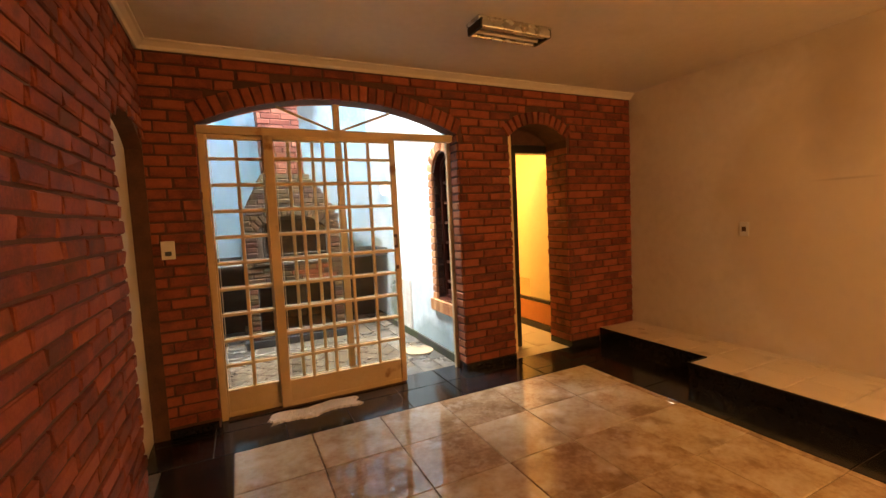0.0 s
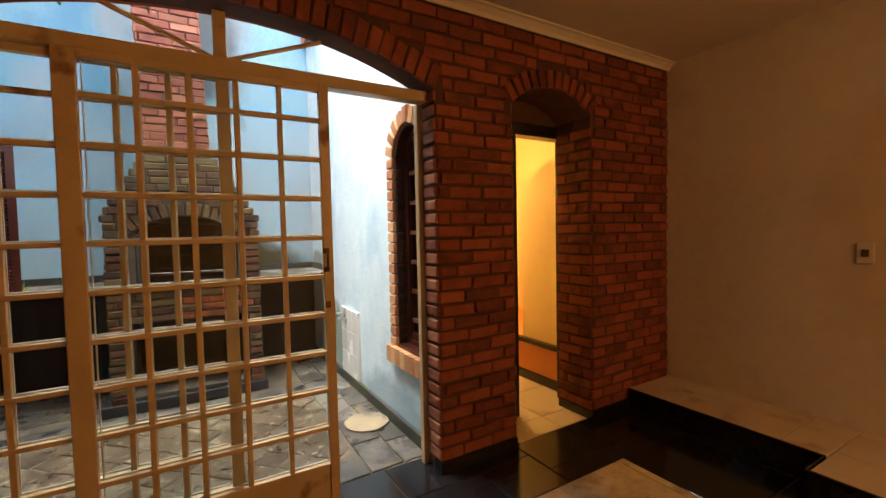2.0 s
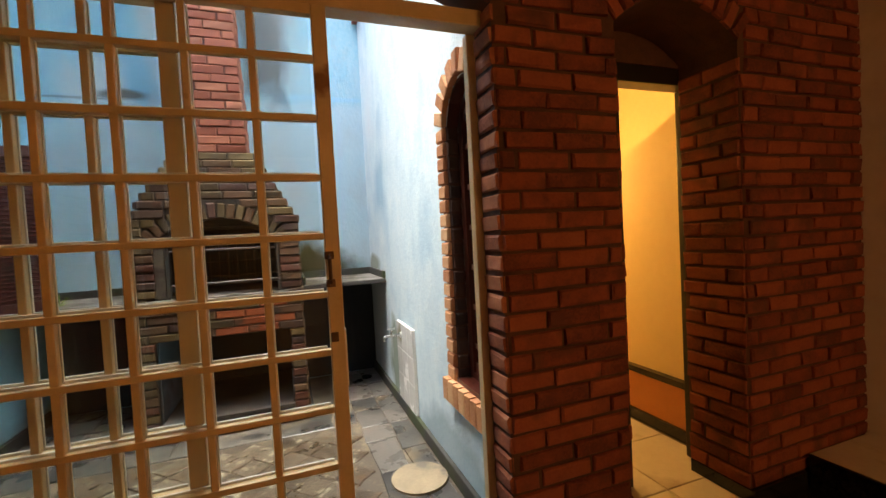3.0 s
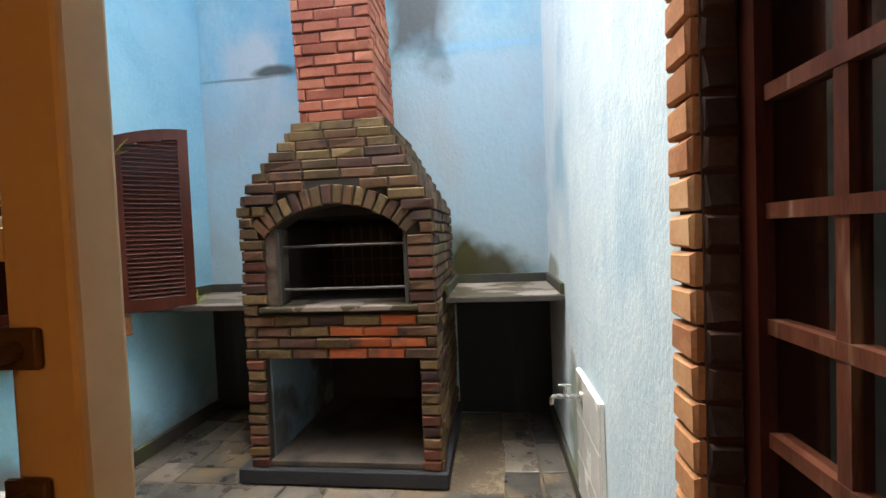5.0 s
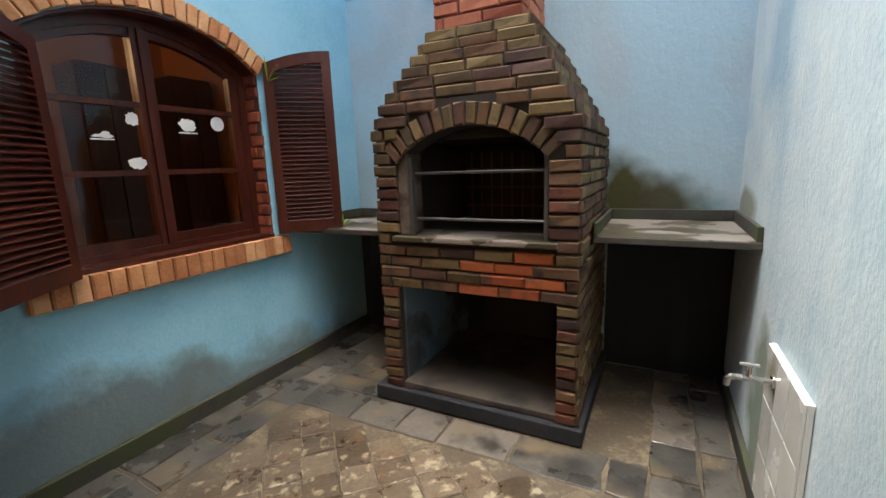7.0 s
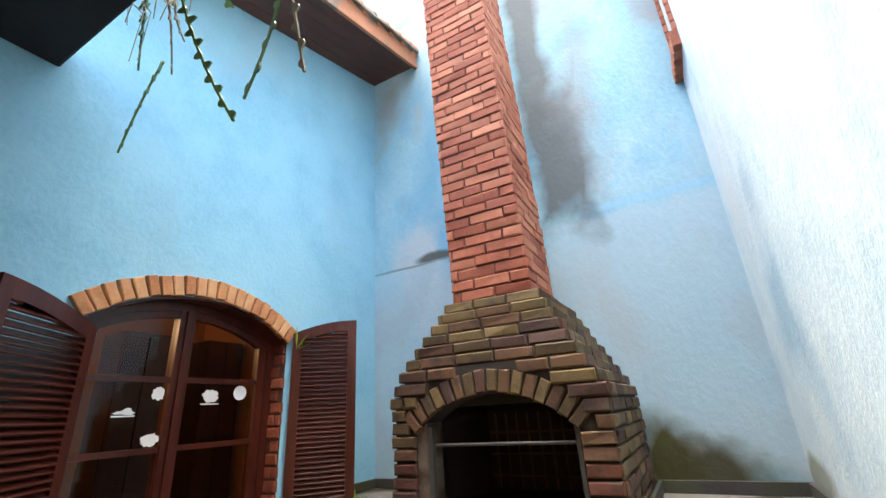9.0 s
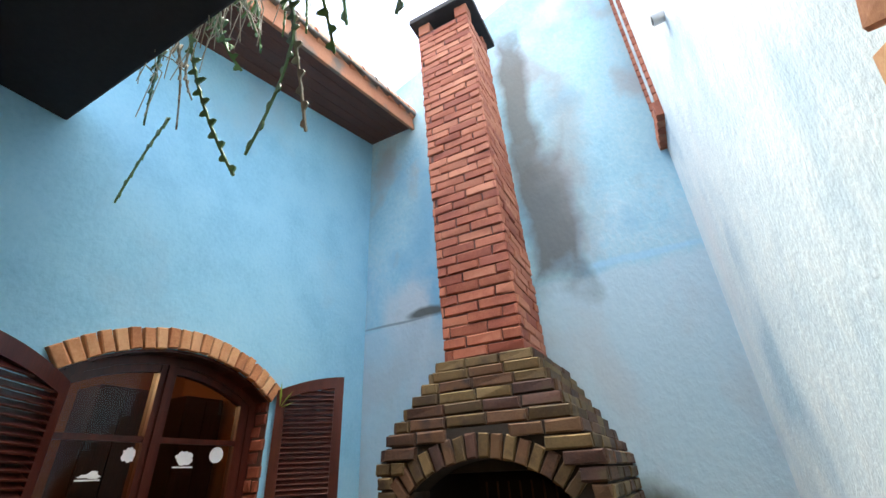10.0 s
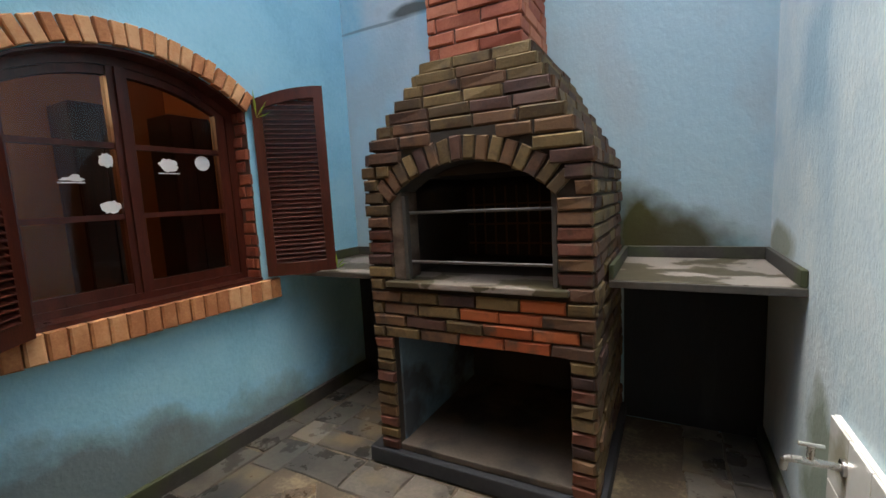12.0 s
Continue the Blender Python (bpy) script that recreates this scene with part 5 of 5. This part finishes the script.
# piers beside the openings: one brick to a course
rnd = random.Random(17)
for k in range(23):
    z = 0.05 + (k + 0.5) * PITCH
    for a, b, lo, hi, _ in piers:
        if lo < z - 0.02 and z + 0.02 < hi:
            a, b = max(a, -BX1), min(b, -BX0 + rnd.uniform(-0.008, 0.010))
            pieces.append((bfr @ Matrix.Translation(((a + b) / 2, -0.006 + rnd.uniform(-0.004, 0.004), z)) @ pose(0, 0, 0, 0, rnd.uniform(-0.8, 0.8), rnd.uniform(-1, 1)), brick_data(b - a - 0.004, 0.047, 0.028, rnd.choice((*BBQ, "bbq_wine", "bbq_wine", "bbq_wine")), rnd.randrange(3))))
pieces += voussoirs(bfr, fire_op, 16, 0.10, BBQ, 0.02)
rnd = random.Random(12)
red = [p for p in pieces if -1.08 < p[0].translation.x < -0.68 and 0.63 + dz < p[0].translation.z < 0.85 + dz]
pieces = [(m, brick_data(max(v.co.x for v in me.vertices) * 2, 0.049, 0.027, "bbq_red", 1)) if (m, me) in red and rnd.random() < 0.7 else (m, me) for m, me in pieces]
side = frame_of((BX1 - 0.012, 0, dz), (0, -1, 0), (1, 0, 0))
pieces += brick_field(side, -BYB, -BY, 0.05, 1.40, lambda u, z: True, BBQ, seed=13, pitch=PITCH, h=0.049, length=0.19, joint=0.011, proud=0.02)
side = frame_of((BX0 + 0.012, 0, dz), (0, 1, 0), (-1, 0, 0))
pieces += brick_field(side, BY, BYB, 0.05, 1.40, lambda u, z: True, BBQ, seed=14, pitch=PITCH, h=0.049, length=0.19, joint=0.011)
lay(bbq, pieces, 300, (-1.0, 1.9, 1.0))
pieces = []
for i, (x0, x1, y, z) in enumerate(hood_rows):
    arch = ring_free([fire_op], [0.094]) if z < 1.60 else (lambda u, w: True)
    pieces += brick_field(frame_of((0, y + 0.014, dz), (-1, 0, 0), (0, -1, 0)), -x1, -x0, z, z + HP, arch, BBQ, seed=20 + i, pitch=HP, h=0.05, length=0.19, proud=0.025)
    pieces += brick_field(frame_of((x1 - 0.014, 0, dz), (0, -1, 0), (1, 0, 0)), -BYB, -y, z, z + HP, lambda u, w: True, BBQ, seed=40 + i, pitch=HP, h=0.05, length=0.19, proud=0.025)
    pieces += brick_field(frame_of((x0 + 0.014, 0, dz), (0, 1, 0), (-1, 0, 0)), y, BYB, z, z + HP, lambda u, w: True, BBQ, seed=60 + i, pitch=HP, h=0.05, length=0.19, proud=0.025)
for m, me in pieces:
    m.translation.z -= dz
lay(hood, pieces, 300)
shear = Matrix.Identity(4)
shear[0][2] = LEAN
shear = Matrix.Translation((0, 0, CZ0)) @ shear @ Matrix.Translation((0, 0, -CZ0))
pieces = []
for base, a, b, sd in ((frame_of((0, CY0 + 0.012, 0), (-1, 0, 0), (0, -1, 0)), -CX1, -CX0, 81), (frame_of((CX1 - 0.012, 0, 0), (0, -1, 0), (1, 0, 0)), -CY1, -CY0, 82), (frame_of((CX0 + 0.012, 0, 0), (0, 1, 0), (-1, 0, 0)), CY0, CY1, 83)):
    for m, me in brick_field(base, a, b, CZ0, CZ1, lambda u, z: True, "chimney_brick", seed=sd, pitch=0.064, h=0.056, length=0.215, joint=0.008):
        m.translation = shear @ m.translation
        pieces.append((m, me))
lay(shaft, pieces, 300, (-1.1, 2.0, 2.6))

# brick edging of the windows
def edging(parent, base, op, n, h, mat="trim_brick", jamb=True, sill=True):
    a, b, zb, sp, ri = op
    out = voussoirs(base, op, n, h, mat, 0.03) if ri else []
    if jamb:
        z = zb + 0.035
        while z < sp - 0.02:
            for u in ((a - h / 2, b + h / 2) if jamb is True else jamb):
                out.append((base @ Matrix.Translation((u, -0.006, z)), brick_data(h, 0.060, 0.028, mat, 0)))
            z += 0.07
    if sill:
        u = a - h
        while u < b + h - 0.03:
            out.append((base @ Matrix.Translation((u + 0.035, -0.006, zb - 0.055)) @ pose(0, 0, 0, 0, 90, 0), brick_data(0.115, 0.06, 0.055, mat, 1)))
            u += 0.07
    lay(parent, out)


for y0, y1 in ((LWIN[0] + 0.001, LWIN[0] + 0.006), (LWIN[1] - 0.006, LWIN[1] - 0.001)):
    part("reveal", boxes((XL - 0.099, XL + 0.004, y0, y1, LWIN[2], LWIN[3])), "mortar", window_1)
edging(window_1, frame_of((XL, 0, 0), (0, -1, 0), (1, 0, 0)), flip(LWIN), 21, 0.10, jamb=False)
pieces = brick_field(frame_of((XL, LWIN[1], 0), (-1, 0, 0), (0, -1, 0)), 0.0, 0.10, LWIN[2], LWIN[3], lambda u, z: True, "brick", seed=90, length=0.12, proud=0.016)
pieces += brick_field(frame_of((XL, LWIN[0], 0), (1, 0, 0), (0, 1, 0)), -0.10, 0.0, LWIN[2], LWIN[3], lambda u, z: True, "brick", seed=91, length=0.12, proud=0.016)
lay(window_1, pieces)
edging(window_2, frame_of((XR, 0, 0), (0, 1, 0), (-1, 0, 0)), RWIN, 9, 0.10)
# Reveal bricks take the dark plum material to put shade into their colour.
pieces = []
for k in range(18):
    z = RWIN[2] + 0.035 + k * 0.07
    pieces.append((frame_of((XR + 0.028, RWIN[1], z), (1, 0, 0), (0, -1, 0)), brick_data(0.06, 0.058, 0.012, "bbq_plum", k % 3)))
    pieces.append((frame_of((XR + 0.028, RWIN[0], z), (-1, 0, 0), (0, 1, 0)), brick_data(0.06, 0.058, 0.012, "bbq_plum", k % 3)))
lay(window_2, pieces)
edging(window_3, frame_of((XR, 0, 0), (0, 1, 0), (-1, 0, 0)), SWIN, 0, 0.055, mat="chimney_brick")

# courtyard paving
slabs, setts = [], []
rnd = random.Random(33)
IN = (-2.06, -0.25, 0.42, 1.72)
def row(x0, x1, y0, y1, along):
    p, end = (x0, x1) if along == "x" else (y0, y1)
    while p < end - 0.08:
        l = min(rnd.uniform(0.2, 0.42), end - p)
        if end - p - l < 0.1:
            l = end - p
        w, h, cx, cy = (l, y1 - y0, p + l / 2, (y0 + y1) / 2) if along == "x" else (x1 - x0, l, (x0 + x1) / 2, p + l / 2)
        slabs.append((Matrix.Translation((cx, cy, FZ + rnd.uniform(-0.002, 0.002))), slab_data(w - 0.010, h - 0.010, 0.03, "slate", rnd.randrange(999), 0.010, "slab", 8)))
        p += l
row(XL + 0.03, -2.26, 0.26, YB, "y")
row(-2.26, IN[0], 0.26, YB, "y")
row(IN[1], -0.06, 0.26, YB, "y")
row(-0.06, XR - 0.028, 0.26, YB, "y")
row(IN[0], IN[1], IN[3], 1.95, "x")
row(IN[0], IN[1], 0.26, IN[3] - 1.26, "x")
for p in range(6):
    row(IN[0], -1.68, 1.95 + p * 0.16, 2.11 + p * 0.16, "x")
cache = [slab_data(0.150, 0.150, 0.03, "sett", k, 0.009, "sett", 8) for k in range(14)]
for i in range(-14, 15):
    for j in range(-14, 15):
        x, y = -1.25 + (i - j) * 0.11 + rnd.uniform(-0.004, 0.004), 1.05 + (i + j) * 0.11 + rnd.uniform(-0.004, 0.004)
        if IN[0] + 0.06 < x < IN[1] - 0.06 and IN[2] + 0.06 < y < IN[3] - 0.06:
            setts.append((Matrix.Translation((x, y, FZ + rnd.uniform(-0.005, 0.003))) @ pose(0, 0, 0, rnd.uniform(-1, 1), rnd.uniform(-1, 1), 45 + rnd.uniform(-3, 3)), cache[rnd.randrange(14)]))
PAVE.append((court_floor, slabs, "slab", (-0.5, 1, 0)))
PAVE.append((court_floor, setts, "sett", (-0.8, 1, 0)))
for parent, items, nm, near in PAVE:
    lay(parent, items, 300, near, nm)
